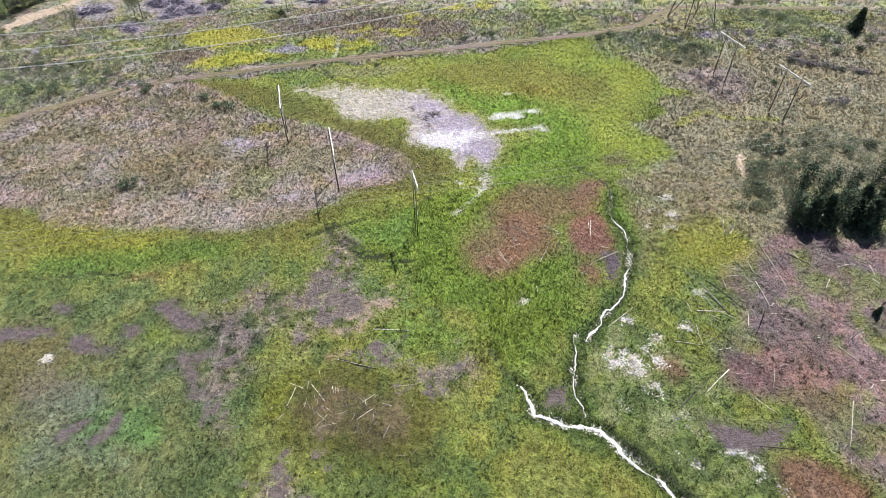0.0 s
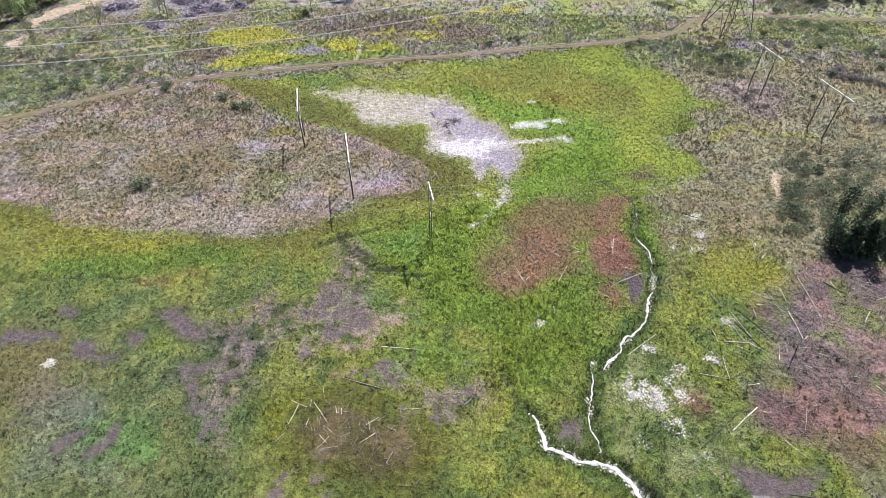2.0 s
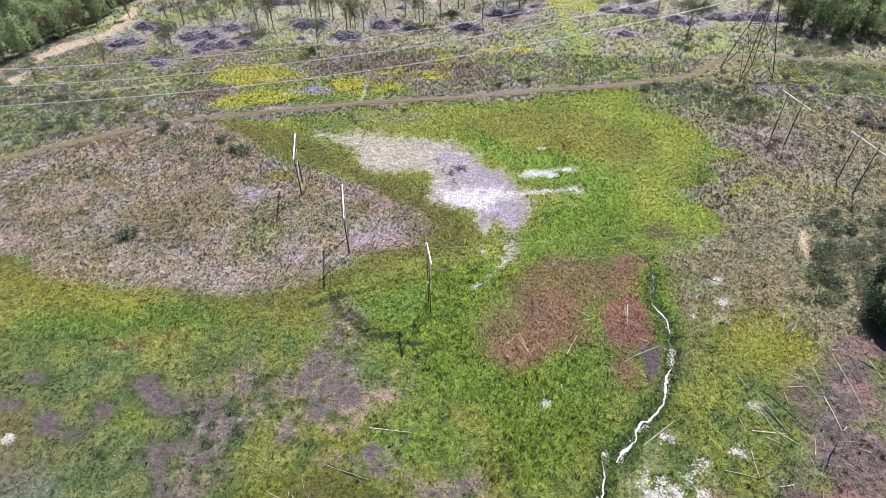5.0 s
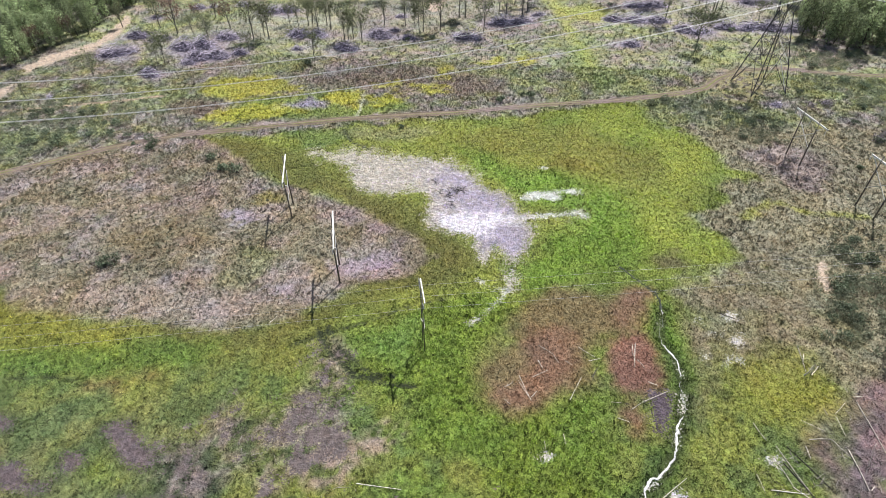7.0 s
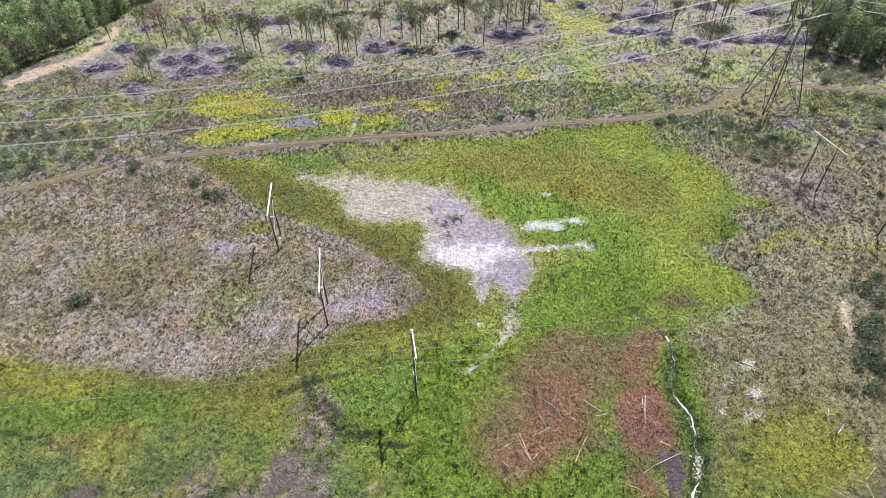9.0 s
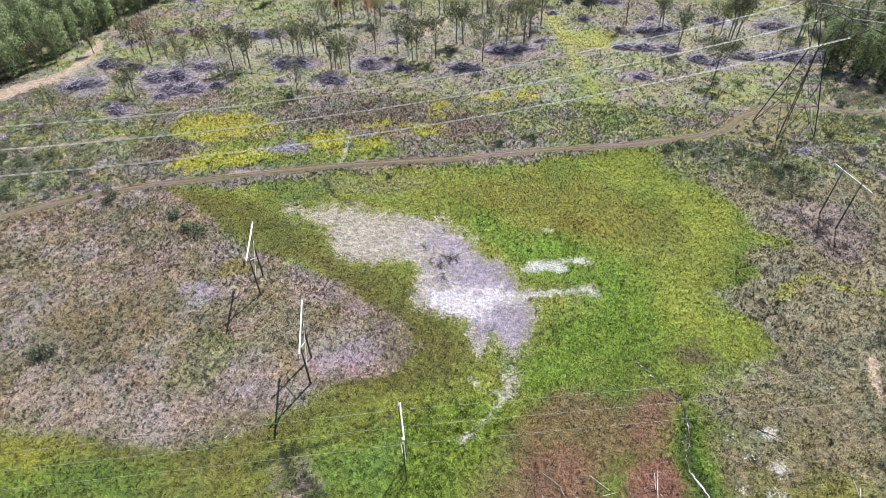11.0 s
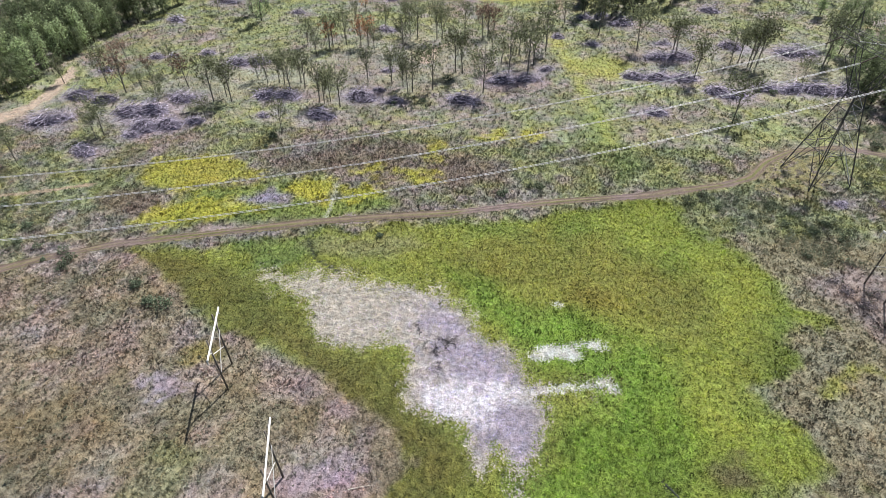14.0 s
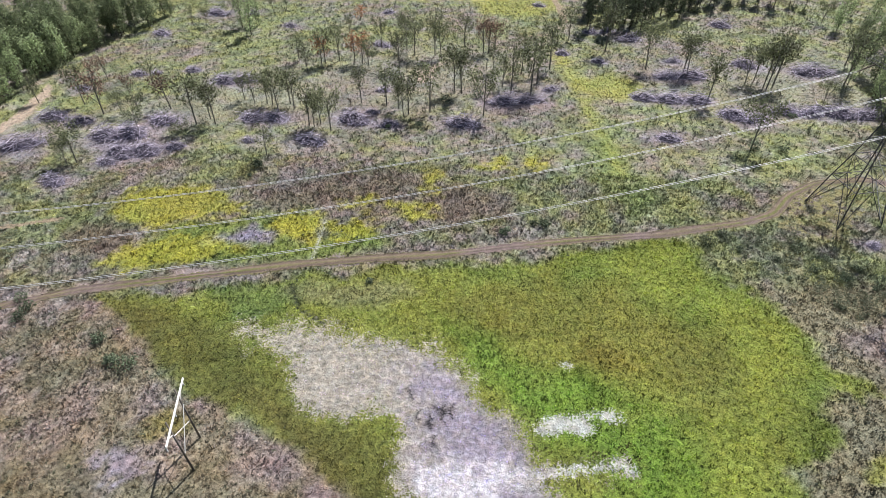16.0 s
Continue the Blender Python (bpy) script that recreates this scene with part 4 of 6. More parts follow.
    lay(step(inside(YEL_H, x, y) + rag * 1.5, 4) * 0.75, srgb(134, 140, 54))
    # smaller patches
    for shape, colour, k in ((LUSH_RING, srgb(118, 150, 68), 0.65), (GREEN_BAND, srgb(96, 132, 50), 0.6), (YELLOW_BAND, srgb(138, 144, 54), 0.6), (WET_DARK, srgb(72, 84, 62), 0.7),
                             (BANK_GREEN, srgb(116, 150, 50), 0.85), (PALE_NEAR, srgb(128, 142, 98), 0.7), (ISLE_RIM, srgb(132, 140, 46), 0.7), (SPRING_A, srgb(132, 152, 62), 0.7),
                             (SPRING_B, srgb(104, 146, 72), 0.7), (SPRING_C, srgb(116, 148, 60), 0.65), (OLIVE_SPOT, srgb(130, 126, 52), 0.6), (BLUE_GRASS, srgb(104, 132, 66), 0.7),
                             (PALE_TOP, srgb(134, 140, 88), 0.7)):
        lay(step(inside(shape, x, y) + rag * 0.9 + rag2 * 0.7, 3) * k, colour, 0.04, 0.42)
    for shape, colour, k in ((BROWN_SPOT, srgb(104, 100, 66), 0.8), (RED_F, srgb(128, 106, 66), 0.7), (HILL_OLIVE, srgb(126, 116, 76), 0.6), (HILL_LIME, srgb(132, 128, 54), 0.8),
                             (HILL_BEIGE, srgb(158, 148, 120), 0.5), (PINK_R, srgb(144, 132, 118), 0.55), (STICK_BED, srgb(150, 144, 148), 0.8)):
        lay(step(inside(shape, x, y) + rag * 0.7 + rag2 * 0.7, 2) * k, colour, 0.12, 0.36)
    lay(step(1.0 - along(LIME_PATH, x, y) + rag2 * 0.9, 1.2) * 0.75, srgb(146, 152, 62), 0.04, 0.35)
    # mud flats
    for shape in (MUD_A, MUD_B, MUD_D, MUD_E, MUD_F, MUD_I, MUD_K, MUD_L, MUD_M, MUD_N):
        lay(step(inside(shape, x, y) + 1.2 + rag2 * 0.5, 1.5) * 0.6, srgb(78, 92, 54), 0.2, 0.3)
        strip(inside(shape, x, y) + rag * 0.25 + rag2 * 0.4 - 0.1, srgb(99, 88, 92), b=0.85)
    strip(inside(MUD_Q, x, y) + rag2 * 0.5 + rag3 * 0.4, srgb(84, 74, 84), b=0.8)
    for shape, k in ((MUD_C, 1.3), (MUD_H, 1.5), (MUD_G, 1.0), (MUD_J, 0.8), (MUD_O, 1.1), (MUD_P, 1.0)):
        strip(inside(shape, x, y) * 0.3 + rag * 0.7 + rag2 * 1.3 + rag3 * 0.8 - k, srgb(106, 96, 96), b=0.7)
        lay(step(inside(shape, x, y) + rag, 3) * step(small - 0.5, 0.1) * 0.65, srgb(152, 142, 116), 0.2)
        lay(step(inside(shape, x, y) + rag, 3) * step(0.42 - small, 0.1) * 0.7, srgb(76, 86, 54), 0.2)
    lay(step(inside(STRAW_A, x, y) + rag + rag2, 2) * step(small - 0.42, 0.08) * 0.75, srgb(166, 150, 118), 0.3, 0.25)
    strip(np.minimum(np.minimum(-38 - y + rag * 3, -4 - x + rag * 2) * 0.15, (mid * 0.55 + small * 0.45 - 0.8) * 14 - 0.6), srgb(104, 96, 96), b=0.6)
    for shape in (YEL_A, YEL_B, YEL_C, YEL_D, YEL_E, YEL_J, YEL_K, YEL_L, YEL_M):
        lay(step(inside(shape, x, y) + rag * 0.8 + rag2 * 1.2 + rag3 * 1.2 - 0.3, 2.5) * 0.85, srgb(162, 164, 60), 0.05, 0.35)
    for shape in (YEL_F, YEL_G, YEL_I):
        lay(step(inside(shape, x, y) + rag * 0.7 + rag2 * 0.7, 3.5) * 0.75, srgb(154, 160, 74), 0.05, 0.3)
    # pond dried to a pale crust
    pond = inside(POND, x, y)
    tip = step(y - 44 - x * 0.1 + rag, 3)
    strip(((pond + rag * 0.4 + rag2 * (0.8 + 0.6 * tip) + rag3 * (0.6 + 0.9 * tip)) * (1 - 0.5 * tip) - 0.7 + 0.5 * tip ) * 0.62, srgb(180, 174, 164), b=0.3, grow=srgb(178, 172, 160))
    within = step(pond - 1.5, 2) * step(mid - 0.5 + (small - 0.5) * 0.6 + (x + 14) * 0.025, 0.35)
    crust, grown = blend(crust, srgb(164, 156, 172), within), blend(grown, srgb(168, 161, 170), within)
    within = step(inside(POND_WHITE, x, y) + rag * 0.4 + rag2 * 0.8 + rag3, 1.2) * step(pond + 1, 1)
    crust, grown = blend(crust, srgb(216, 212, 220), within), blend(grown, srgb(194, 190, 199), within)
    blotch = value_noise(x, y, 3.2, 3, 301)
    crust = crust * np.where(pond > 0, 0.7 + 0.36 * blotch, 1.0)[:, None]
    reeds = step(pond + 1, 1) * step(0.5 + (x + 6) * 0.03 - 0.12 * np.maximum(pond, 0) + (small - 0.5) * 1.5 - 0.4, 0.25) * step(y - 20, 8)
    crust = blend(crust, srgb(138, 134, 118), reeds * 0.55)
    fringe = step(pond + 3, 1) * np.maximum(tip, step(2.6 - pond + rag2, 1.5)) * step(small - 0.45, 0.06)
    grown = blend(grown, srgb(128, 136, 72), fringe)
    for (ix, iy), r in zip(ISLET, (2.2, 2.4, 1.8, 0.8, 1.6, 1.0, 1.3, 1.6, 1.5)):
        strip(r - np.hypot((x - ix) * 0.6, (y - iy) * 1.25) + rag2 * 0.7 - 0.3, srgb(190, 192, 188), b=0.5, grow=srgb(182, 188, 170))
    for ix, iy in WHITE_B:
        strip(0.3 - np.hypot(x - ix, y - iy) + rag2 * 0.35, srgb(190, 190, 182), b=0.45, grow=srgb(180, 184, 168), h=0.3)
    for ix, iy in WHITE:
        strip((0.95 if iy > -64 else 0.12) - np.hypot(x - ix, y - iy) + rag2 * 0.45 + rag3 * 0.55, srgb(192, 188, 182), b=0.5, grow=srgb(198, 200, 190), h=0.3)
    # dirt road, tracks and sand
    road = along(ROAD, x, y)
    lay(step(1.9 - road + rag2 * 0.5, 0.8) * 0.45, srgb(134, 124, 98), 0.4, 0.2)
    bare = np.maximum(bare, step(1.5 - road, 0.3))
    for bx, by in PUDDLE:
        strip(2.0 - np.hypot((x - bx) * 0.5, y - by) + rag2 * 0.6, srgb(152, 138, 136), b=0.97)
    strip(np.minimum(inside(WIREPAD, x, y), (small - 0.5) * 6) + rag2 * 0.3, srgb(138, 132, 92), b=0.5)
    for line, half in ((TRACK, 0.8), (LANE, 1.6)):
        strip(half - along(line, x, y) + rag2 * 0.1, srgb(158, 142, 122), 2.0, b=0.95)
    for shape, wider in ((SAND_A, 0), (SAND_B, 0), (SAND_C, 0.2)):
        strip(inside(shape, x, y) + wider + rag * 0.5 + rag2 * 0.6 - 0.4, srgb(184, 166, 150), 1.0, b=0.75)
    for line in (HILL_TRACK,):
        lay(step(0.4 - np.abs(along(line, x, y) - 0.95) + rag3 * 0.1, 0.4) * 0.9, srgb(92, 88, 64), 0.5, 0.12)
    # ditches and stream banks, with the channels' shade painted on as dark bands
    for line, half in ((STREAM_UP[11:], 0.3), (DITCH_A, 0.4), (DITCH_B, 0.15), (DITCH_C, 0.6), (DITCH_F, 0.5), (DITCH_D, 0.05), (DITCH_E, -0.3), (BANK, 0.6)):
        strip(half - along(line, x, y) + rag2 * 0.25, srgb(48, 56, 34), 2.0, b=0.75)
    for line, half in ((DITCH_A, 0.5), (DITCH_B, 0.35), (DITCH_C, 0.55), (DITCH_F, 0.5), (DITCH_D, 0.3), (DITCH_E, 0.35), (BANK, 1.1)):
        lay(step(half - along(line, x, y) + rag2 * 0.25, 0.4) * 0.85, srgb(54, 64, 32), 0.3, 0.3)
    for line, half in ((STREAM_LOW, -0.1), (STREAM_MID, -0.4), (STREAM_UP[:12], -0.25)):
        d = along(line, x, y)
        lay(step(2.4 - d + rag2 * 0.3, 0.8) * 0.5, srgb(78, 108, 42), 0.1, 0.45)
        # darker margin: bank growth with the bank's shade painted into it
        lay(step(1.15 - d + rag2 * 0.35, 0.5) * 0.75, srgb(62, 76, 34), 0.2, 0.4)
        strip(half - d + rag2 * 0.5 + rag3 * 0.3, srgb(190, 188, 182), 1.4, b=0.9)
    strip(0.3 - along(TRICKLE, x, y) + rag2 * 0.4, srgb(168, 168, 164), 1.2, b=0.6)
    strip(0.1 - along(SEEP, x, y) + rag2 * 0.4, srgb(160, 162, 150), 1.2, b=0.6)
    strip(0.45 - along(RIVULET, x, y), srgb(176, 178, 160), 2.0, b=0.9)
    # tussock tone paints the shaded gaps; wet soil darkened for thatch and shade
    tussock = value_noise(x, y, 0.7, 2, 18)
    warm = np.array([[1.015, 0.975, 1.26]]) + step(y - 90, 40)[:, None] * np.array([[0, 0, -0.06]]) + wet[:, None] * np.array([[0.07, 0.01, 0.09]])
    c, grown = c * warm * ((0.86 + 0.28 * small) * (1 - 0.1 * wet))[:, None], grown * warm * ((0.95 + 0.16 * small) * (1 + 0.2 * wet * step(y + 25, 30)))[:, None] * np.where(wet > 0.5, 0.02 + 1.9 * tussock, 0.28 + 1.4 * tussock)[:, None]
    # patches of richer and poorer growth, from a few metres to a dozen
    rich = 0.72 + 0.34 * value_noise(x, y, 4.0, 3, 203) + 0.22 * value_noise(x, y, 13, 2, 217)
    sere = (value_noise(x, y, 6.5, 3, 231) - 0.5) * (0.22 - 0.06 * wet)
    shift = np.c_[1 + sere, np.ones_like(sere), 1 - sere * 1.2] * (rich * (1 - 0.1 * wet * step(-40 - y, 20)))[:, None]
    middle = np.array(srgb(124, 128, 78))[None]
    c, grown = (middle * (np.maximum(v, 1e-4) / middle) ** 1.12 * shift for v in (c, grown))
    return c, grown, bare, tall, edge, crust


def level(x, y):
    """Height of the ground sheet."""
    z = (value_noise(x, y, 14, 3, 61) - 0.5) * 0.5 + (value_noise(x, y, 2.2, 2, 11) - 0.5) * 0.22
    for line, half, deep in ((STREAM_LOW, 0.9, 0.5), (STREAM_MID, 0.6, 0.35), (STREAM_UP, 0.8, 0.45), (DITCH_A, 0.6, 0.4), (DITCH_B, 0.6, 0.35), (DITCH_C, 0.5, 0.35), (DITCH_D, 0.5, 0.35), (DITCH_E, 0.5, 0.35)):
        z = z - deep * step(half - along(line, x, y), 0.7)
    flat = step(2.4 - along(ROAD, x, y), 0.8)
    z = z * (1 - flat) - 0.1 * flat
    return z


def spot(x, y):
    return float(level(np.array([float(x)]), np.array([float(y)]))[0])


def tone_mesh(name, verts, faces, tones, smooth=False):
    me = bpy.data.meshes.new(name)
    me.from_pydata([], [], [])
    verts, faces = np.asarray(verts, np.float32), np.asarray(faces, np.int32)
    n, k = faces.shape
    me.vertices.add(len(verts))
    me.vertices.foreach_set("co", verts.ravel())
    me.loops.add(n * k)
    me.loops.foreach_set("vertex_index", faces.ravel())
    me.polygons.add(n)
    me.polygons.foreach_set("loop_start", np.arange(0, n * k, k, dtype=np.int32))
    me.polygons.foreach_set("use_smooth", np.full(n, smooth))
    me.update(calc_edges=True)
    layer = me.attributes.new("tone", "FLOAT_COLOR", "POINT")
    layer.data.foreach_set("color", np.c_[tones, np.ones(len(tones))].astype(np.float32).ravel())
    return me


def in_view(x, y, margin=0.0):
    """The wedge of the plan that the flight passes over."""
    return (np.abs(x + 6 + (y + 90) * 0.08) < 82 + margin + (y + 90) * 0.56) & (y > -96 - margin) & (y < 330)


# ---- large structure: the ground ----
GRID = 0.9
gx, gy = np.arange(-330, 300, GRID), np.arange(-112, 345, GRID)
xx, yy = np.meshgrid(gx, gy)
fx, fy = xx.ravel(), yy.ravel()
border = (xx == gx[0]) | (xx == gx[-1]) | (yy == gy[0]) | (yy == gy[-1])
fz = level(fx, fy) * ~border.ravel()
rows, cols = len(gy), len(gx)
idx = np.arange(rows * cols).reshape(rows, cols)
quads = np.stack([idx[:-1, :-1], idx[:-1, 1:], idx[1:, 1:], idx[1:, :-1]], -1).reshape(-1, 4)
keep = in_view(fx[quads].mean(1), fy[quads].mean(1), 20)
fine = quads[keep]
# outside the flown wedge the sheet goes on in coarse squares out to the horizon
coarse, BIG = [], 8
for r in range(0, rows - 1, BIG):
    for q in range(0, cols - 1, BIG):
        block = keep.reshape(rows - 1, cols - 1)[r : r + BIG, q : q + BIG]
        if not block.all():
            r1, q1 = min(r + BIG, rows - 1), min(q + BIG, cols - 1)
            if block.any():
                for a in range(r, r1):
                    for b in range(q, q1):
                        if not keep.reshape(rows - 1, cols - 1)[a, b]:
                            coarse.append((idx[a, b], idx[a, b + 1], idx[a + 1, b + 1], idx[a + 1, b]))
            else:
                coarse.append((idx[r, q], idx[r, q1], idx[r1, q1], idx[r1, q]))
far = 4000
corner = [(-far, -far, 0), (far, -far, 0), (far, far, 0), (-far, far, 0)]
inner = [idx[0, 0], idx[0, -1], idx[-1, -1], idx[-1, 0]]
total = rows * cols
ring = [(total + a, total + (a + 1) % 4, inner[(a + 1) % 4], inner[a]) for a in range(4)]
faces = np.vstack([fine, np.array(coarse), np.array(ring)])
verts = np.vstack([np.c_[fx, fy, fz], corner])
tones, growth, bares, talls, edges, crusts = plan(fx, fy)
tones = np.vstack([tones, np.tile(srgb(118, 128, 78), (4, 1))])
used = np.zeros(len(verts), bool)
used[faces.ravel()] = True
renum = np.cumsum(used) - 1
ground = new("ground", tone_mesh("ground", verts[used], renum[faces], tones[used], True))
layer = ground.data.attributes.new("edge", "FLOAT", "POINT")
layer.data.foreach_set("value", np.r_[edges, np.full(4, -6.0)][used].astype(np.float32))
layer = ground.data.attributes.new("crust", "FLOAT_COLOR", "POINT")
layer.data.foreach_set("color", np.c_[np.vstack([crusts, crusts[:4]]), np.ones(len(crusts) + 4)][used].astype(np.float32).ravel())
ground.data.materials.append(GROUND)
tagged(ground, "wet green meadow and brown heath with a dirt road", "ground", kind="structure")


# ---- helpers for meshes ----
def part(name, bm, mat, parent=None, label=""):
    me = bpy.data.meshes.new(name)
    bm.to_mesh(me)
    bm.free()
    me.materials.append(mat)
    ob = new(name, me)
    if parent is not None:
        ob.parent = parent
    if label:
        ob["label"] = label
    return ob


def shape(name, verts, faces, mat, parent=None, label="", smooth=False):
    me = bpy.data.meshes.new(name)
    me.from_pydata([tuple(v) for v in verts], [], [tuple(f) for f in faces])
    me.materials.append(mat)
    if smooth:
        for p in me.polygons:
            p.use_smooth = True
    ob = new(name, me)
    if parent is not None:
        ob.parent = parent
    if label:
        ob["label"] = label
    return ob


def rod(verts, faces, a, b, ra, rb, sides=5, bend=0.0, rng=random):
    """Adds a tapered rod from a to b to lists of vertices and faces, bent a little when asked."""
    a, b = Vector(a), Vector(b)
    way = (b - a).normalized()
    side = way.orthogonal().normalized()
    up = way.cross(side)
    stops = [(0, ra), (1, rb)] if not bend else [(0, ra), (0.5, (ra + rb) / 2), (1, rb)]
    off = side * rng.uniform(-bend, bend) + up * rng.uniform(-bend, bend)
    start = len(verts)
    for k, r in stops:
        c = a.lerp(b, k) + (off if k == 0.5 else Vector())
        for s in range(sides):
            g = 2 * math.pi * s / sides
            verts.append(c + (side * math.cos(g) + up * math.sin(g)) * r)
    for ring_no in range(len(stops) - 1):
        o = start + ring_no * sides
        for s in range(sides):
            faces.append((o + s, o + (s + 1) % sides, o + sides + (s + 1) % sides, o + sides + s))
    faces.append(tuple(range(start + sides - 1, start - 1, -1)))
    faces.append(tuple(range(len(verts) - sides, len(verts))))


def tube(name, a, b, ra, rb, mat, parent=None, sides=8, label=""):
    v, f = [], []
    rod(v, f, a, b, ra, rb, sides)
    return shape(name, v, f, mat, parent, label, smooth=sides > 5)


def beam(name, a, b, w, h, mat, parent=None, label=""):
    """A bar of rectangular section with worn edges, from a to b."""
    a, b = Vector(a), Vector(b)
    bm = bmesh.new()
    bmesh.ops.create_cube(bm, size=1)
    bmesh.ops.scale(bm, vec=(w, (b - a).length, h), verts=bm.verts)
    bmesh.ops.bevel(bm, geom=bm.edges[:], offset=min(w, h) * 0.12, segments=1, affect="EDGES")
    turn = (b - a).to_track_quat("Y", "Z").to_matrix().to_4x4()
    bmesh.ops.transform(bm, matrix=Matrix.Translation((a + b) / 2) @ turn, verts=bm.verts)
    return part(name, bm, mat, parent, label)


def empty(name, m):
    ob = new(name)
    ob.matrix_world = m
    return ob


# ---- power lines ----
LINE_TURN = 15.5          # the lines run this far north of east
LINE = Vector((math.cos(radians(LINE_TURN)), math.sin(radians(LINE_TURN)), 0))


def insulator(name, top, length, parent):
    """A hanging string: a core with its sheds."""
    core = tube(name, top, Vector(top) - Vector((0, 0, length)), 0.05, 0.05, INSULATOR, parent, 6)
    for k in range(5):
        c = Vector(top) - Vector((0, 0, length * (0.2 + 0.17 * k)))
        tube("shed", c + Vector((0, 0, 0.05)), c - Vector((0, 0, 0.04)), 0.06, 0.15, INSULATOR, core, 8)
    return core


def h_frame(m, high=13.2, span=13.0, gap=6.25, head=1.6, arm=0.42):
    """Two wooden poles, a crossarm along local y, an X brace, and strings at the ends and the middle."""
    root = empty("h_frame_pole", m)
    for s in (-1, 1):
        tube("pole", (0, s * gap / 2, -0.6), (0, s * gap / 2, high + head), 0.04 + gap * 0.024, 0.02 + gap * 0.0176, POLE_WOOD, root, 10)
    beam("crossarm", (0.27, -span / 2, high), (0.27, span / 2, high), 0.2, arm, ARM_WHITE, root, "bleached white crossarm")
    lo, hi = high * 0.42, high * 0.42 + gap * 0.8
    beam("brace", (0.2, -gap / 2, lo), (0.2, gap / 2, hi), 0.1, 0.16, BRACE_WOOD, root)
    beam("brace", (-0.2, gap / 2, lo), (-0.2, -gap / 2, hi), 0.1, 0.16, BRACE_WOOD, root)
    for s in (-1, 1):
        beam("knee_brace", (0, s * gap / 2, high - 1.9), (0, s * (gap / 2 + 2.2), high - 0.1), 0.14, 0.16, BRACE_WOOD, root)
    for y in (-span / 2 + 0.3, 0, span / 2 - 0.3):
        insulator("insulator", (0, y, high - 0.2), 1.4, root)
    return root


def stand(x, y, turn=0.0):
    return pose(x, y, spot(x, y), 0, 0, turn)


frame_a = h_frame(stand(-50.35, 21.2, LINE_TURN), 13.1)
tagged(frame_a, "dark wooden H-frame power pole with a bleached white crossarm", "utility pole", "H-frame power poles")
for px, py in ((-32.0, -0.9), (87.0, 59.6), (96.4, 35.5)):
    copy_thing(frame_a, stand(px, py, LINE_TURN))
frame_c = h_frame(stand(-9.94, -19.44, LINE_TURN), 15.4, 6.4, 2.8, 1.2, 0.36)
tagged(frame_c, "tall narrow wooden H-frame pole carrying three wires", "utility pole")


def cable(name, points, r, mat, label, category="cable", group=""):
    cu = bpy.data.curves.new(name, "CURVE")
    cu.dimensions, cu.bevel_depth, cu.bevel_resolution = "3D", r, 1
    sp = cu.splines.new("POLY")
    sp.points.add(len(points) - 1)
    for q, p in zip(sp.points, points):
        q.co = (*p, 1)
    cu.materials.append(mat)
    return tagged(new(name, cu), label, category, group)


C_WAY = Vector((0.975, 0.222, 0))
for off in (-2.97, 0, 2.97):
    at = Vector((-9.94, -19.44, 14.0 + spot(-9.94, -19.44))) + Vector((-0.267, 0.964, 0)) * off
    pts = [at + C_WAY * s + Vector((0, 0, -0.028 * abs(s) + 0.00014 * s * s)) for s in range(-200, 201, 5)]
    cable("power_wire", pts, 0.017, CABLE_DARK, "thin grey power wire between wooden poles", group="wires of the wooden line")

TOWER = Vector((91.37, 107.66, 0))


def bar(name, a, b, w, parent, mat=None):
    v, f = [], []
    rod(v, f, a, b, w * 1.05, w * 1.05, 4)
    return shape(name, v, f, mat or STEEL, parent)


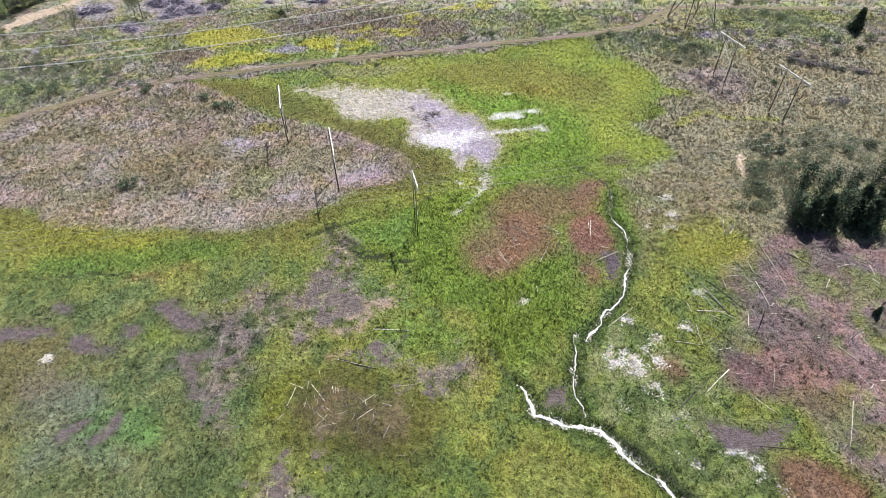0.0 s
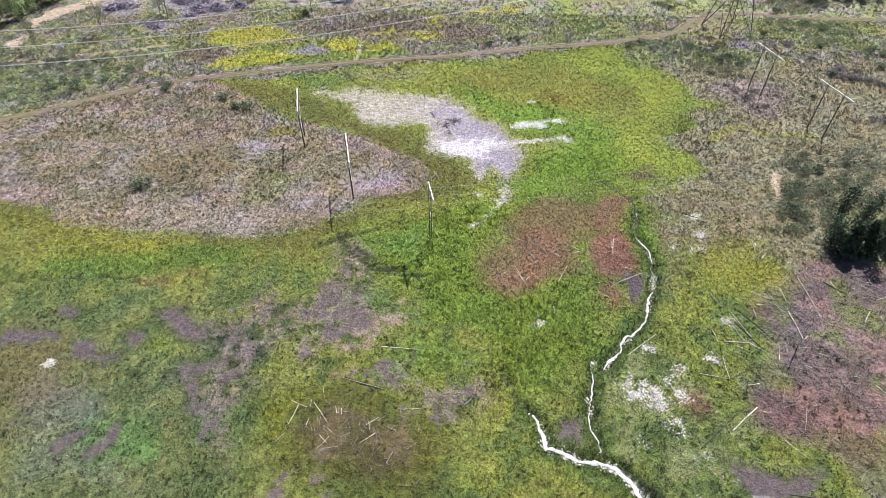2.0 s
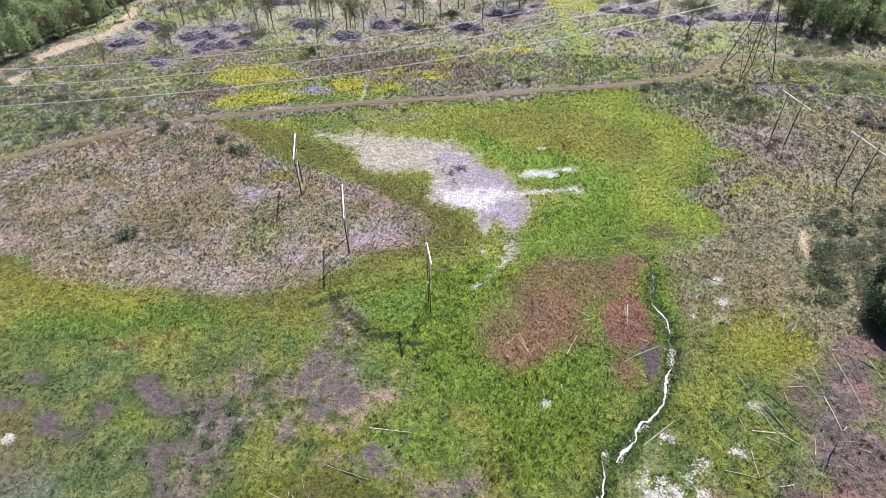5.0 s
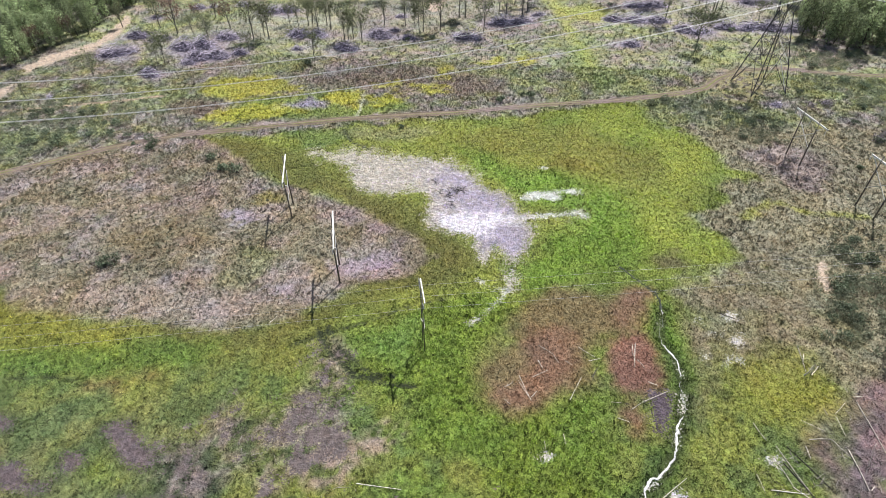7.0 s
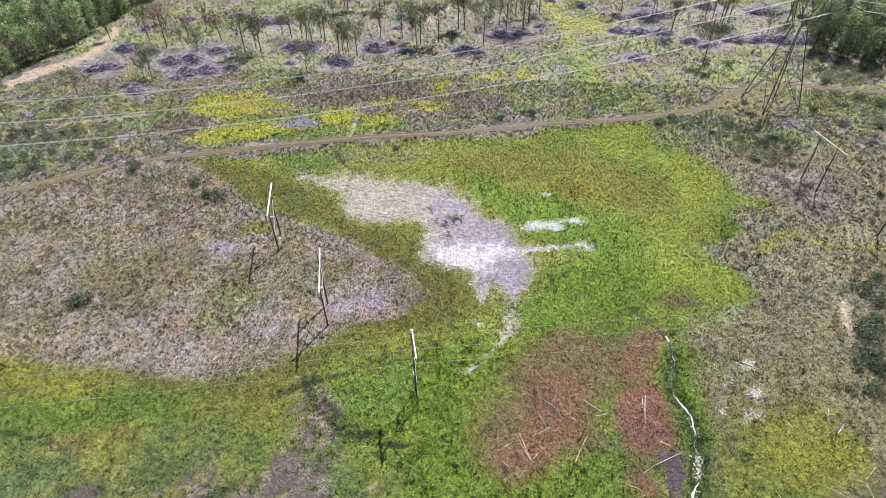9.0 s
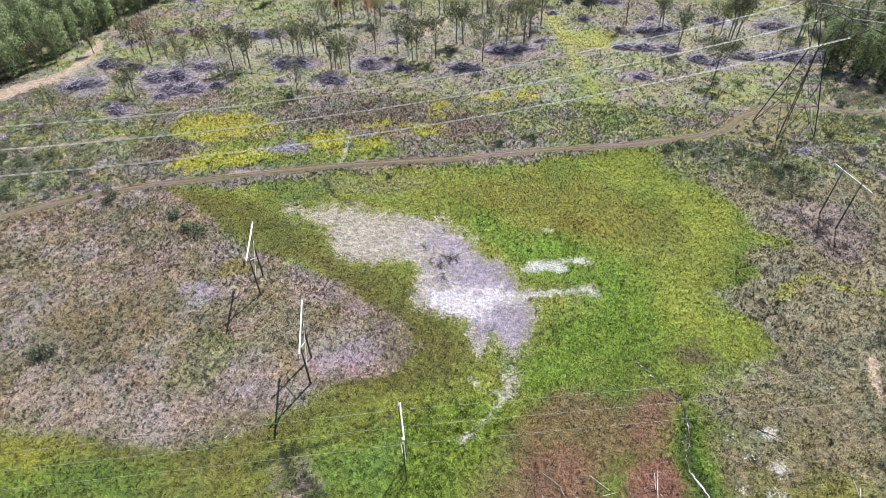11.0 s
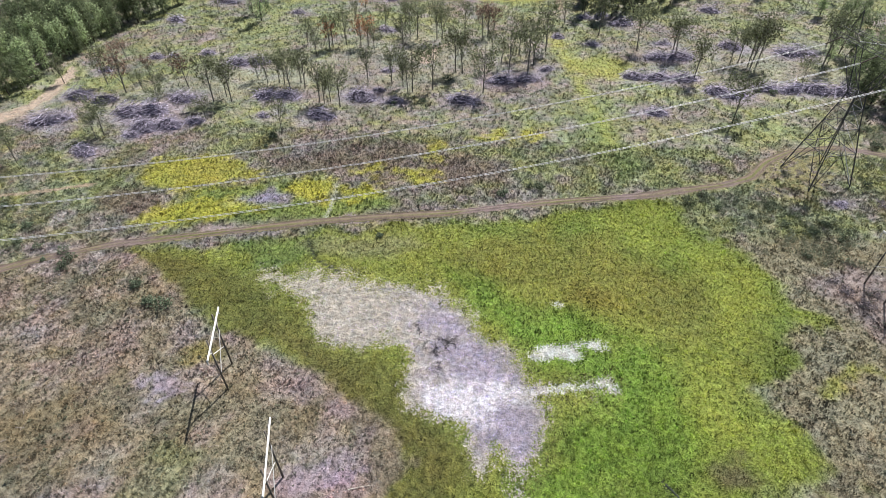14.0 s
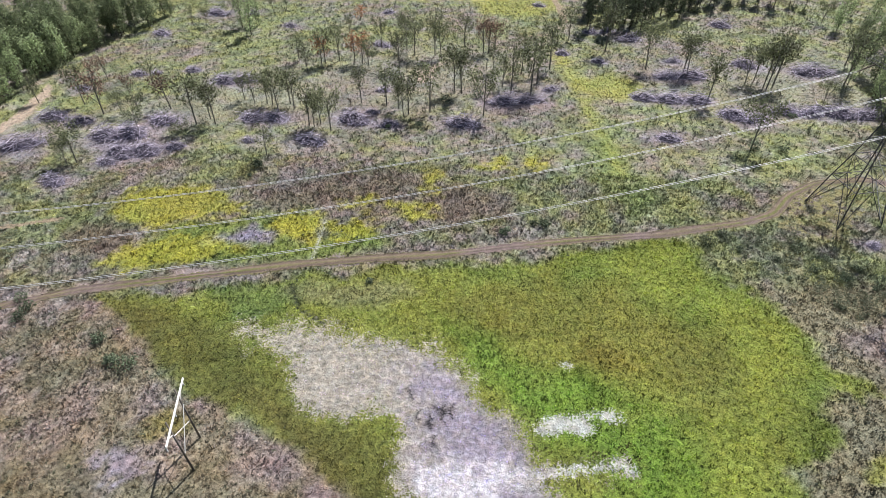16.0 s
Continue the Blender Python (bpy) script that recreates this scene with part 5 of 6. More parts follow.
def lattice_tower(m):
    root = empty("lattice_tower", m)
    stations = [(0, 6.45), (10, 4.6), (17, 3.1), (22, 2.2), (26, 1.5)]
    sq = ((-1, -1), (1, -1), (1, 1), (-1, 1))

    def at(k, c):
        z, h = stations[k]
        return Vector((sq[c % 4][0] * h, sq[c % 4][1] * h, z))

    for k in range(len(stations) - 1):
        for c in range(4):
            bar("leg", at(k, c), at(k + 1, c), 0.14, root)
            bar("girt", at(k + 1, c), at(k + 1, c + 1), 0.1, root)
            if k == 0:
                m0, m1 = (at(1, c) + at(1, c + 1)) / 2, (at(1, c + 1) + at(1, c + 2)) / 2
                bar("girt", m0, m1, 0.07, root)
                bar("brace", m0, at(2, c), 0.06, root)
                bar("brace", m0, at(2, c + 1), 0.06, root)
            # braces of one face take the paler steel
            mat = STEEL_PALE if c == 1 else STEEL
            if k == 0:
                mid = (at(1, c) + at(1, c + 1)) / 2
                for e in (c, c + 1):
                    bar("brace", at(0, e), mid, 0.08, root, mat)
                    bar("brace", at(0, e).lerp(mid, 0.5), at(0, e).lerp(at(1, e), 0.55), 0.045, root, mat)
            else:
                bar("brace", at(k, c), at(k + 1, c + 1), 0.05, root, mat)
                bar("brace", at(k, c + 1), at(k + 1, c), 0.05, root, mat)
    # head: two cranked horns, a bridge above, and peaks for the earth wires
    z0, zb, zt, half = 26, 36.6, 39, 15
    for s in (-1, 1):
        for d in (-1, 1):
            foot, knee, top = Vector((d * 1.5, s * 1.5, z0)), Vector((d * 1.2, s * 7.5, 33)), Vector((d * 1.0, s * 6.0, zb))
            inner = Vector((d * 0.8, s * 4.6, 33.5))
            bar("horn", foot, knee, 0.09, root)
            bar("horn", knee, top, 0.09, root)
            bar("horn_inner", foot, inner, 0.1, root)
            bar("horn_inner", inner, top, 0.1, root)
            for q in range(4):
                bar("brace", foot.lerp(knee, q / 4), foot.lerp(inner, (q + 0.5) / 4), 0.045, root)
                bar("brace", foot.lerp(knee, (q + 1) / 4), foot.lerp(inner, (q + 0.5) / 4), 0.045, root)
            bar("brace", knee, inner, 0.07, root)
        bar("peak", Vector((0, s * 8, zt)), Vector((0, s * 9.5, 44)), 0.1, root)
        bar("peak", Vector((0, s * 11, zt)), Vector((0, s * 9.5, 44)), 0.1, root)
    for d in (-1, 1):
        bar("bridge_chord", Vector((d, -half, zb)), Vector((d, half, zb)), 0.08, root)
        bar("bridge_chord", Vector((d * 0.9, -half + 2, zt)), Vector((d * 0.9, half - 2, zt)), 0.08, root)
        for q in range(10):
            y0, y1 = -half + 3 * q, -half + 3 * (q + 1)
            up, down = (zt, zb) if 0 < q < 9 else (zt - 0.4, zb)
            bar("bridge_lace", Vector((d, y0, down)), Vector((d * 0.9, (y0 + y1) / 2, up)), 0.045, root)
            bar("bridge_lace", Vector((d, y1, down)), Vector((d * 0.9, (y0 + y1) / 2, up)), 0.045, root)
    for q in range(11):
        bar("bridge_tie", Vector((-1, -half + 3 * q, zb)), Vector((1, -half + 3 * q, zb)), 0.045, root)
    for y in (-14.4, -1.4, 11.6):
        for d in (-1, 1):
            bar("insulator_string", Vector((d, y, zb)), Vector((d * 5, y, 35.0)), 0.16, root, TRUNK_DARK)
    return root


tower = lattice_tower(pose(TOWER.x, TOWER.y, 0, 0, 0, LINE_TURN))
tagged(tower, "tall dark steel lattice tower with a bridge head", "pylon")
ACROSS = Vector((-LINE.y, LINE.x, 0))
for off in (-14.4, -1.4, 11.6):
    for twin in (-0.22, 0.22):
        for way in (-1, 1):
            at = TOWER + ACROSS * (off + twin)
            pts = [at + LINE * way * s + Vector((0, 0, 35.96 - 0.1894 * s + 0.000447 * s * s)) for s in range(5, 330 if way < 0 else 240, 5)]
            cable("conductor", pts, 0.045, CABLE, "bright aluminium twin conductor sagging from the tower", group="conductors of the steel line")

# ---- dirt road ----


def dirt_road(line, seed):
    """A track of two worn wheel ruts with a grassy middle, sunk into the ground."""
    rng = random.Random(seed)
    pts = []
    for (ax, ay), (bx, by) in zip(line, line[1:]):
        n = max(2, int(math.hypot(bx - ax, by - ay) / 0.6))
        pts += [(ax + (bx - ax) * k / n, ay + (by - ay) * k / n) for k in range(n)]
    pts.append(line[-1])
    for _ in range(12):
        pts = [pts[0]] + [((a[0] + 2 * b[0] + c[0]) / 4, (a[1] + 2 * b[1] + c[1]) / 4) for a, b, c in zip(pts, pts[1:], pts[2:])] + [pts[-1]]
    rut, mid, rim = np.array(srgb(132, 116, 102)), np.array(srgb(114, 116, 70)), np.array(srgb(122, 122, 78))
    dark = np.array(srgb(104, 92, 84))
    sect = ((-1.55, 0.03, rim), (-1.15, 0.05, rut), (-0.9, 0.0, dark), (-0.5, 0.03, rut), (-0.2, 0.08, mid), (0.2, 0.08, mid), (0.5, 0.03, rut), (0.9, 0.0, rut), (1.15, 0.05, dark), (1.55, 0.03, rim))
    verts, tones, faces, w = [], [], [], len(sect)
    px, py = np.array(pts).T
    wet = step(value_noise(px, py, 16, 3, 77) - 0.56, 0.12) * 0.8
    for i, (x, y) in enumerate(pts):
        x0, y0 = pts[max(i - 1, 0)]
        x1, y1 = pts[min(i + 1, len(pts) - 1)]
        n = Vector((y0 - y1, x1 - x0, 0)).normalized()
        worn = 0.35 * math.sin(i * 0.05) + 0.65
        for k, (off, up, tone) in enumerate(sect):
            o = off * (0.92 + 0.14 * math.sin(i * 0.11) + 0.1 * math.sin(i * 0.037)) + rng.uniform(-0.12, 0.12) + (rng.uniform(-0.4, 0.3) if k in (0, w - 1) else 0)
            verts.append((x + n.x * o, y + n.y * o, -0.04 + up))
            t = tone * (1 - 0.25 * (1 - worn)) if tone is not mid else tone * worn + rut * (1 - worn)
            t = t * (1 - wet[i]) + np.array(srgb(128, 112, 112)) * wet[i]
            tones.append(t * rng.uniform(0.85, 1.15))
        if i:
            o = i * w
            faces += [(o - w + k, o - w + k + 1, o + k + 1, o + k) for k in range(w - 1)]
    me = tone_mesh("road", verts, faces, np.array(tones), True)
    me.materials.append(DIRT)
    return tagged(new("road", me), "worn brown dirt track with two wheel ruts", "road", kind="structure")


DIRT = material("rutted_dirt", (0, 0, 0), rough=0.95, grain=0.25, size=1.5, bump=0.6, attr="tone")
dirt_road(ROAD, 2)

# ---- stream ----


def ribbon(name, line, half, lift, mat, label, seed):
    """Water or foam lying in a channel: a strip of uneven width."""
    rng = random.Random(seed)
    pts = []
    for (ax, ay), (bx, by) in zip(line, line[1:]):
        n = max(2, int(math.hypot(bx - ax, by - ay) / 0.5))
        pts += [(ax + (bx - ax) * k / n, ay + (by - ay) * k / n) for k in range(n)]
    pts.append(line[-1])
    pts = [(x + 0.4 * math.sin(i * 0.31 + seed) + rng.uniform(-0.16, 0.16), y + 0.35 * math.sin(i * 0.47) + rng.uniform(-0.16, 0.16)) for i, (x, y) in enumerate(pts)]
    v, f = [], []
    w = half
    for i, (x, y) in enumerate(pts):
        x0, y0 = pts[max(i - 1, 0)]
        x1, y1 = pts[min(i + 1, len(pts) - 1)]
        n = Vector((y0 - y1, x1 - x0, 0)).normalized()
        w = min(max(w + rng.uniform(-0.6, 0.6) * half, half * 0.05), half * 1.9)
        for k in (-1, -0.4, 0.4, 1):
            q = Vector((x, y, 0)) + n * w * k * rng.uniform(0.6, 1.4)
            v.append((q.x, q.y, spot(x, y) + lift + (0.06 if abs(k) < 0.5 else 0) + rng.uniform(-0.02, 0.03)))
        if i:
            o = 4 * i
            f += [(o - 4 + k, o - 3 + k, o + 1 + k, o + k) for k in range(3)]
    ob = shape(name, v, f, mat, smooth=True)
    return tagged(ob, label, "stream", kind="structure")


ribbon("water", STREAM_LOW, 0.2, 0.1, FOAM, "white foaming stream in a narrow channel", 3)
ribbon("water", STREAM_MID, 0.08, 0.1, FOAM, "narrow white rivulet in the grass", 8)
ribbon("water", STREAM_UP[:8], 0.13, 0.1, FOAM, "white foaming stream in a narrow channel", 5)
ribbon("water", STREAM_UP[7:12], 0.1, 0.1, FOAM, "narrow pale stream in a dark ditch", 6)
ribbon("water", STREAM_UP[11:], 0.12, 0.08, WATER, "dark still water in a narrow ditch", 6)


# ---- trees, bushes, brush ----
def leaf_cloud(v, f, centre, radius, count, size, rng, flat=0.8):
    """Leaves scattered through a ball, turned more or less outwards."""
    for _ in range(count):
        d = Vector((rng.gauss(0, 1), rng.gauss(0, 1), rng.gauss(0, 1) * flat)).normalized() * radius * rng.random() ** 0.45
        c = Vector(centre) + Vector((d.x, d.y, d.z * flat))
        n = (d / radius * 1.3 + Vector((rng.gauss(0, 0.6), rng.gauss(0, 0.6), rng.gauss(0.35, 0.6)))).normalized()
        a = n.orthogonal().normalized()
        b = n.cross(a)
        g = rng.uniform(0, 6.3)
        a, b = a * math.cos(g) + b * math.sin(g), b * math.cos(g) - a * math.sin(g)
        s, o = size * rng.uniform(0.6, 1.4), len(v)
        v += [c - a * s, c - b * s * 0.6, c + a * s, c + b * s * 0.6]
        f.append((o, o + 1, o + 2, o + 3))


def broadleaf(seed, high, spread, bark, leaf, clumps=14, leaves=30, stem=0.16, low=0.35, size=0.3, lean=0.06):
    """A slender tree: bent tapered trunk, limbs, and a loose crown of leaf clumps."""
    rng = random.Random(seed)
    root = empty("tree", Matrix())
    tv, tf, cv, cf = [], [], [], []
    p = Vector((0, 0, -0.3))
    spine = [p]
    for k in range(5):
        p = p + Vector((rng.uniform(-lean, lean) * high / 5 * 1.5, rng.uniform(-lean, lean) * high / 5 * 1.5, (high + 0.3) / 5))
        spine.append(p)
    for k in range(5):
        rod(tv, tf, spine[k], spine[k + 1], stem * (1 - k / 5.5), stem * (1 - (k + 1) / 5.5), 6)
    for k in range(clumps):
        q = low + (1 - low) * (k + rng.random()) / clumps
        base = spine[int(min(q, 0.99) * 5)].lerp(spine[min(int(min(q, 0.99) * 5) + 1, 5)], (min(q, 0.99) * 5) % 1)
        bulge = 0.25 + 0.75 * math.sin(math.pi * min(max((q - low) / (1 - low) * 0.72 + 0.1, 0), 1))
        g = k * 2.4 + rng.uniform(-0.6, 0.6)
        out = spread * bulge * rng.uniform(0.35, 1.0)
        tip = base + Vector((math.cos(g) * out, math.sin(g) * out, rng.uniform(0.5, 1.1) * out + 0.3))
        rod(tv, tf, base - Vector((0, 0, 0.3)), tip, stem * 0.35, 0.02, 4)
        leaf_cloud(cv, cf, base.lerp(tip, 0.75), spread * rng.uniform(0.4, 0.7), leaves, size, rng, 1.15)
    shape("trunk", tv, tf, bark, root)
    shape("crown", cv, cf, leaf, root)
    return root


def aspen(seed, high, spread, bark, leaf, limbs=11, leaves=12, size=0.26):
    """A tall thin tree: the stem forks into steep limbs that fan out, with small leaves along their upper halves."""
    rng = random.Random(seed)
    root = empty("tree", Matrix())
    tv, tf, cv, cf = [], [], [], []
    tip = Vector((rng.uniform(-0.8, 0.8), rng.uniform(-0.8, 0.8), high))
    knee = tip * 0.45 + Vector((rng.uniform(-0.3, 0.3), rng.uniform(-0.3, 0.3), 0))
    rod(tv, tf, (0, 0, -0.3), knee, 0.2, 0.15, 6)
    rod(tv, tf, knee, tip, 0.15, 0.03, 6)
    for k in range(limbs):
        q = 0.22 + 0.55 * k / limbs
        base = Vector((0, 0, -0.3)).lerp(knee, q / 0.45) if q < 0.45 else knee.lerp(tip, (q - 0.45) / 0.55)
        g = k * 2.4 + rng.uniform(-0.5, 0.5)
        out = spread * rng.uniform(0.5, 1.25) * (1.25 - 0.6 * q)
        end = base + Vector((math.cos(g) * out, math.sin(g) * out, (high - base.z) * rng.uniform(0.4, 0.85)))
        rod(tv, tf, base, end, 0.085, 0.02, 4, 0.25, rng)
        for e in range(5):
            leaf_cloud(cv, cf, base.lerp(end, 0.45 + 0.14 * e), 0.6 + 0.25 * spread * rng.uniform(0.5, 1.2), leaves, size, rng, 1.1)
    shape("trunk", tv, tf, bark, root)
    shape("crown", cv, cf, leaf, root)
    return root


def conifer(seed, high, spread, bark, leaf):
    rng = random.Random(seed)
    root = empty("tree", Matrix())
    tv, tf, cv, cf = [], [], [], []
    rod(tv, tf, (0, 0, -0.3), (0, 0, high), 0.22, 0.03, 7)
    z = high * 0.08
    while z < high * 0.98:
        r = spread * (1 - z / high) ** 0.8 + 0.15
        n = 7 if r > 0.8 else 4
        turn = rng.uniform(0, 6.3)
        for k in range(n):
            g = turn + 2 * math.pi * k / n + rng.uniform(-0.25, 0.25)
            rr = r * rng.uniform(0.75, 1.15)
            tip = Vector((math.cos(g) * rr, math.sin(g) * rr, z - rr * 0.2))
            rod(tv, tf, (0, 0, z), tip, 0.04, 0.01, 3)
            for q in (0.45, 0.75, 1.0):
                leaf_cloud(cv, cf, Vector((0, 0, z)).lerp(tip, q), 0.5 * r ** 0.4, 5, 0.34, rng, 0.5)
        z += high * 0.065
    shape("trunk", tv, tf, bark, root)
    shape("crown", cv, cf, leaf, root)
    return root


def bush(seed, wide, high, leaf):
    rng = random.Random(seed)
    root = empty("bush", Matrix())
    cv, cf = [], []
    for k in range(9):
        g, r = k * 2.4, wide * math.sqrt((k + 0.5) / 9) * 0.8
        tip = Vector((math.cos(g) * r, math.sin(g) * r, high * rng.uniform(0.5, 0.95) * (1 - 0.35 * r / wide)))
        tube("stem", (tip.x * 0.3, tip.y * 0.3, -0.1), tip, 0.04, 0.012, TRUNK_DARK, root, 4)
        leaf_cloud(cv, cf, tip * 0.9, wide * 0.42, 40, 0.13, rng, 0.8)
    shape("foliage", cv, cf, leaf, root)
    return root


def set_down(pool, spots, label, category, group, rng, low=0.8, high=1.2, unit=0.0, turn=180):
    """Places copies of a few models at spots of the plan, turned and sized at random, or to a size given in units of the model's own."""
    first = set()
    for x, y, *given in spots:
        ob = rng.choice(pool)
        s = given[0] / unit if given else rng.uniform(low, high)
        m = pose(x, y, spot(x, y), 0, 0, rng.uniform(-turn, turn))
        if ob.name not in first:
            first.add(ob.name)
            ob.matrix_world = m @ Matrix.Diagonal((s, s, s, 1))
            tagged(ob, label, category, group)
        else:
            made = copy_thing(ob, m)
            made.scale = (s, s, s)
    for ob in pool:
        if ob.name not in first:
            for o in (*ob.children_recursive, ob):
                bpy.data.objects.remove(o)


RNG = random.Random(11)
set_down([aspen(s, 15, 2.8 + 0.4 * s, TRUNK, LEAF_ASPEN, leaves=9 + 2 * s) for s in range(5)], ASPEN_LEFT + ASPEN_MID + ASPEN_BACK + ASPEN_RIGHT, "slender aspen with a thin grey trunk and sparse crown", "tree", "aspens left in the clearing", RNG, unit=12.8)
set_down([aspen(20 + s, 12, 3.2, TRUNK, LEAF_RUST, leaves=8) for s in range(3)], RUSTY, "slender tree with rusty brown autumn leaves", "tree", "rusty trees in the clearing", RNG, unit=13.0)
set_down([aspen(25 + s, 12, 2.9, TRUNK, LEAF_ORANGE, leaves=9) for s in range(2)], ORANGE, "slender tree with bright orange autumn leaves", "tree", "orange trees in the clearing", RNG, unit=11.6)
set_down([conifer(50 + s, 8.0, 2.4, TRUNK_DARK, LEAF_DARK) for s in range(2)], LONE_CONIFER, "dark green conifer standing alone on the heath", "tree", "lone conifers", RNG, unit=8.0)
set_down([conifer(40 + s, 8.5 + 1.2 * s, 3.0, TRUNK_DARK, LEAF_DARK) for s in range(2)] + [broadleaf(45 + s, 8 + s, 2.6, TRUNK_DARK, LEAF_DARK, clumps=26, leaves=44, low=0.05, size=0.24) for s in range(3)], CONIFER, "dark dense tree in a clump at the heath edge", "tree", "trees of the dark clump", RNG, 0.7, 1.15)


def wood(shape_line, gap, seed):
    """Spots for a closed wood inside an outline, spaced unevenly, nearest first."""
    rng = random.Random(seed)
    pts = np.array(shape_line)
    out = []
    for x in np.arange(pts[:, 0].min(), pts[:, 0].max(), gap):
        for y in np.arange(pts[:, 1].min(), pts[:, 1].max(), gap):
            p = (x + rng.uniform(-0.4, 0.4) * gap, y + rng.uniform(-0.4, 0.4) * gap)
            q = np.array([p[0]]), np.array([p[1]])
            if inside(shape_line, *q)[0] > 0 and in_view(*q, 8)[0]:
                out.append(p)
    return sorted(out, key=lambda p: math.hypot(p[0], p[1] + 24))


def far_wood(models, spots, label, rng):
    """The trees behind the first rows, joined into one mesh."""
    verts, faces, mats, base = [], [], [], 0
    for x, y in spots:
        ob = rng.choice(models)
        m = pose(x, y, 0, 0, 0, rng.uniform(0, 360)) @ Matrix.Scale(rng.uniform(0.75, 1.15), 4)
        m3 = np.array(m)
        for k, o in enumerate(ob.children):
            n = len(o.data.vertices)
            co = np.empty(n * 3)
            o.data.vertices.foreach_get("co", co)
            verts.append(co.reshape(-1, 3) @ m3[:3, :3].T + m3[:3, 3])
            faces += [tuple(i + base for i in p.vertices) for p in o.data.polygons]
            mats += [k] * len(o.data.polygons)
            base += n
    me = bpy.data.meshes.new("wood")
    me.from_pydata(np.vstack(verts).tolist(), [], faces)
    for o in models[0].children:
        me.materials.append(o.data.materials[0])
    me.polygons.foreach_set("material_index", np.array(mats, np.int32))
    return tagged(new("wood", me), label, "woodland", kind="stuff")


GREEN_TREES = [broadleaf(60 + s, 12 + 1.5 * s, 3.4, TRUNK_DARK, LEAF_FOREST, clumps=26, leaves=42, stem=0.2, low=0.1, size=0.33, lean=0.12) for s in range(5)]
DARK_TREES = [broadleaf(80 + s, 16 + s, 2.6, TRUNK_DARK, LEAF_SHADE, clumps=20, leaves=26, stem=0.2, low=0.2, size=0.42) for s in range(3)]
left, right, top = wood(WOOD_L, 6.0, 3), wood(WOOD_R, 6.0, 4), wood(WOOD_T, 6.5, 5)
far_wood(GREEN_TREES, (left[90:] + right[60:])[:85], "closed green wood behind its first rows", RNG)
if top[60:]:
    far_wood(DARK_TREES, top[60:110], "dark wood behind its first rows", RNG)
set_down(GREEN_TREES, left[:90] + right[:60] + EDGE_TREE, "tall leafy forest tree with a dense green crown", "tree", "trees of the closed wood", RNG, 0.55, 1.2)
set_down(DARK_TREES, top[:60], "tall dark forest tree behind the clearing", "tree", "trees of the dark wood", RNG, 0.7, 1.15)
# includes one bush added in place of a shadow
set_down([bush(100 + s, 1.1 + 0.25 * s, 1.3 + 0.2 * s, LEAF_BUSH) for s in range(4)], BUSH + BUSH_B + BUSH_C + BUSH_AND_SHADE, "dark green leafy bush on the heath", "bush", "bushes on the heath", RNG, 0.7, 1.7)


LEAF_GREY = leafy("dead_grey_twigs", (0.17, 0.15, 0.165), through=0.2, island=0.5, each=0.2, grain=0.2, size=0.4)
set_down([bush(120 + s, 1.6 + 0.3 * s, 1.4, LEAF_GREY) for s in range(3)], THICKET, "grey-purple leafless thicket on the heath", "bush", "leafless thickets", RNG, 0.8, 1.5)


def brush_pile(seed, wide, deep, high):
    """A heap of cut sticks, thick ends and twigs crossing."""
    rng = random.Random(seed)
    root = empty("brush_pile", Matrix())
    # core of debris, its dark colour standing in for shade between the sticks
    v, f = [], []
    n, rings = 18, 5
    for r in range(rings):
        for k in range(n):
            g, q = 2 * math.pi * k / n, (r + 0.4) / rings * rng.uniform(0.9, 1.1)
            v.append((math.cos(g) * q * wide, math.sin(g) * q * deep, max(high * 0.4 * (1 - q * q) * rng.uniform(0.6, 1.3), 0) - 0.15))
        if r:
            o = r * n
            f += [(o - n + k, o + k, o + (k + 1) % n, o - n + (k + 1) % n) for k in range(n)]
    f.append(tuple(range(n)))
    shape("core", v, f, SHADED_DEBRIS, root, "dark debris with the shade between sticks painted in")
    v, f = [], []
    for k in range(270):
        g, r = rng.uniform(0, 6.3), math.sqrt(rng.random())
        x, y = math.cos(g) * r * wide, math.sin(g) * r * deep
        z = high * (1 - r * r) * rng.random()
        a = rng.gauss(0, 1.3)
        length = rng.uniform(1.2, 4.6)
        way = Vector((math.cos(a), math.sin(a), rng.uniform(-0.3, 0.7))) * length
        c = Vector((x, y, max(z, 0.1)))
        lo = c - way / 2
        lo.z = max(lo.z, 0.03)
        thick = rng.uniform(0.02, 0.055)
        if k < 12:
            bv, bf = [], []
            rod(bv, bf, lo, c + way * 0.8, 0.065, 0.02, 6, 0.15, rng)
            shape("branch", bv, bf, BRUSH, root)
        else:
            rod(v, f, lo, c + way / 2, thick, thick * 0.4, 3)
    shape("twig", v, f, BRUSH, root)
    return root


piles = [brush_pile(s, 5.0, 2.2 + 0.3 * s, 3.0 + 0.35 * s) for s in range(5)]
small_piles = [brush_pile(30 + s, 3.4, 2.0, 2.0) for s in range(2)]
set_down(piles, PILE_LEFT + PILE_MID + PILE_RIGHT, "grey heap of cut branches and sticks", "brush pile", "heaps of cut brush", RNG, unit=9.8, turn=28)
set_down(small_piles, PILE_C, "small purple-grey heap of cut twigs", "brush pile", "small heaps of twigs", RNG, 0.35, 0.45)


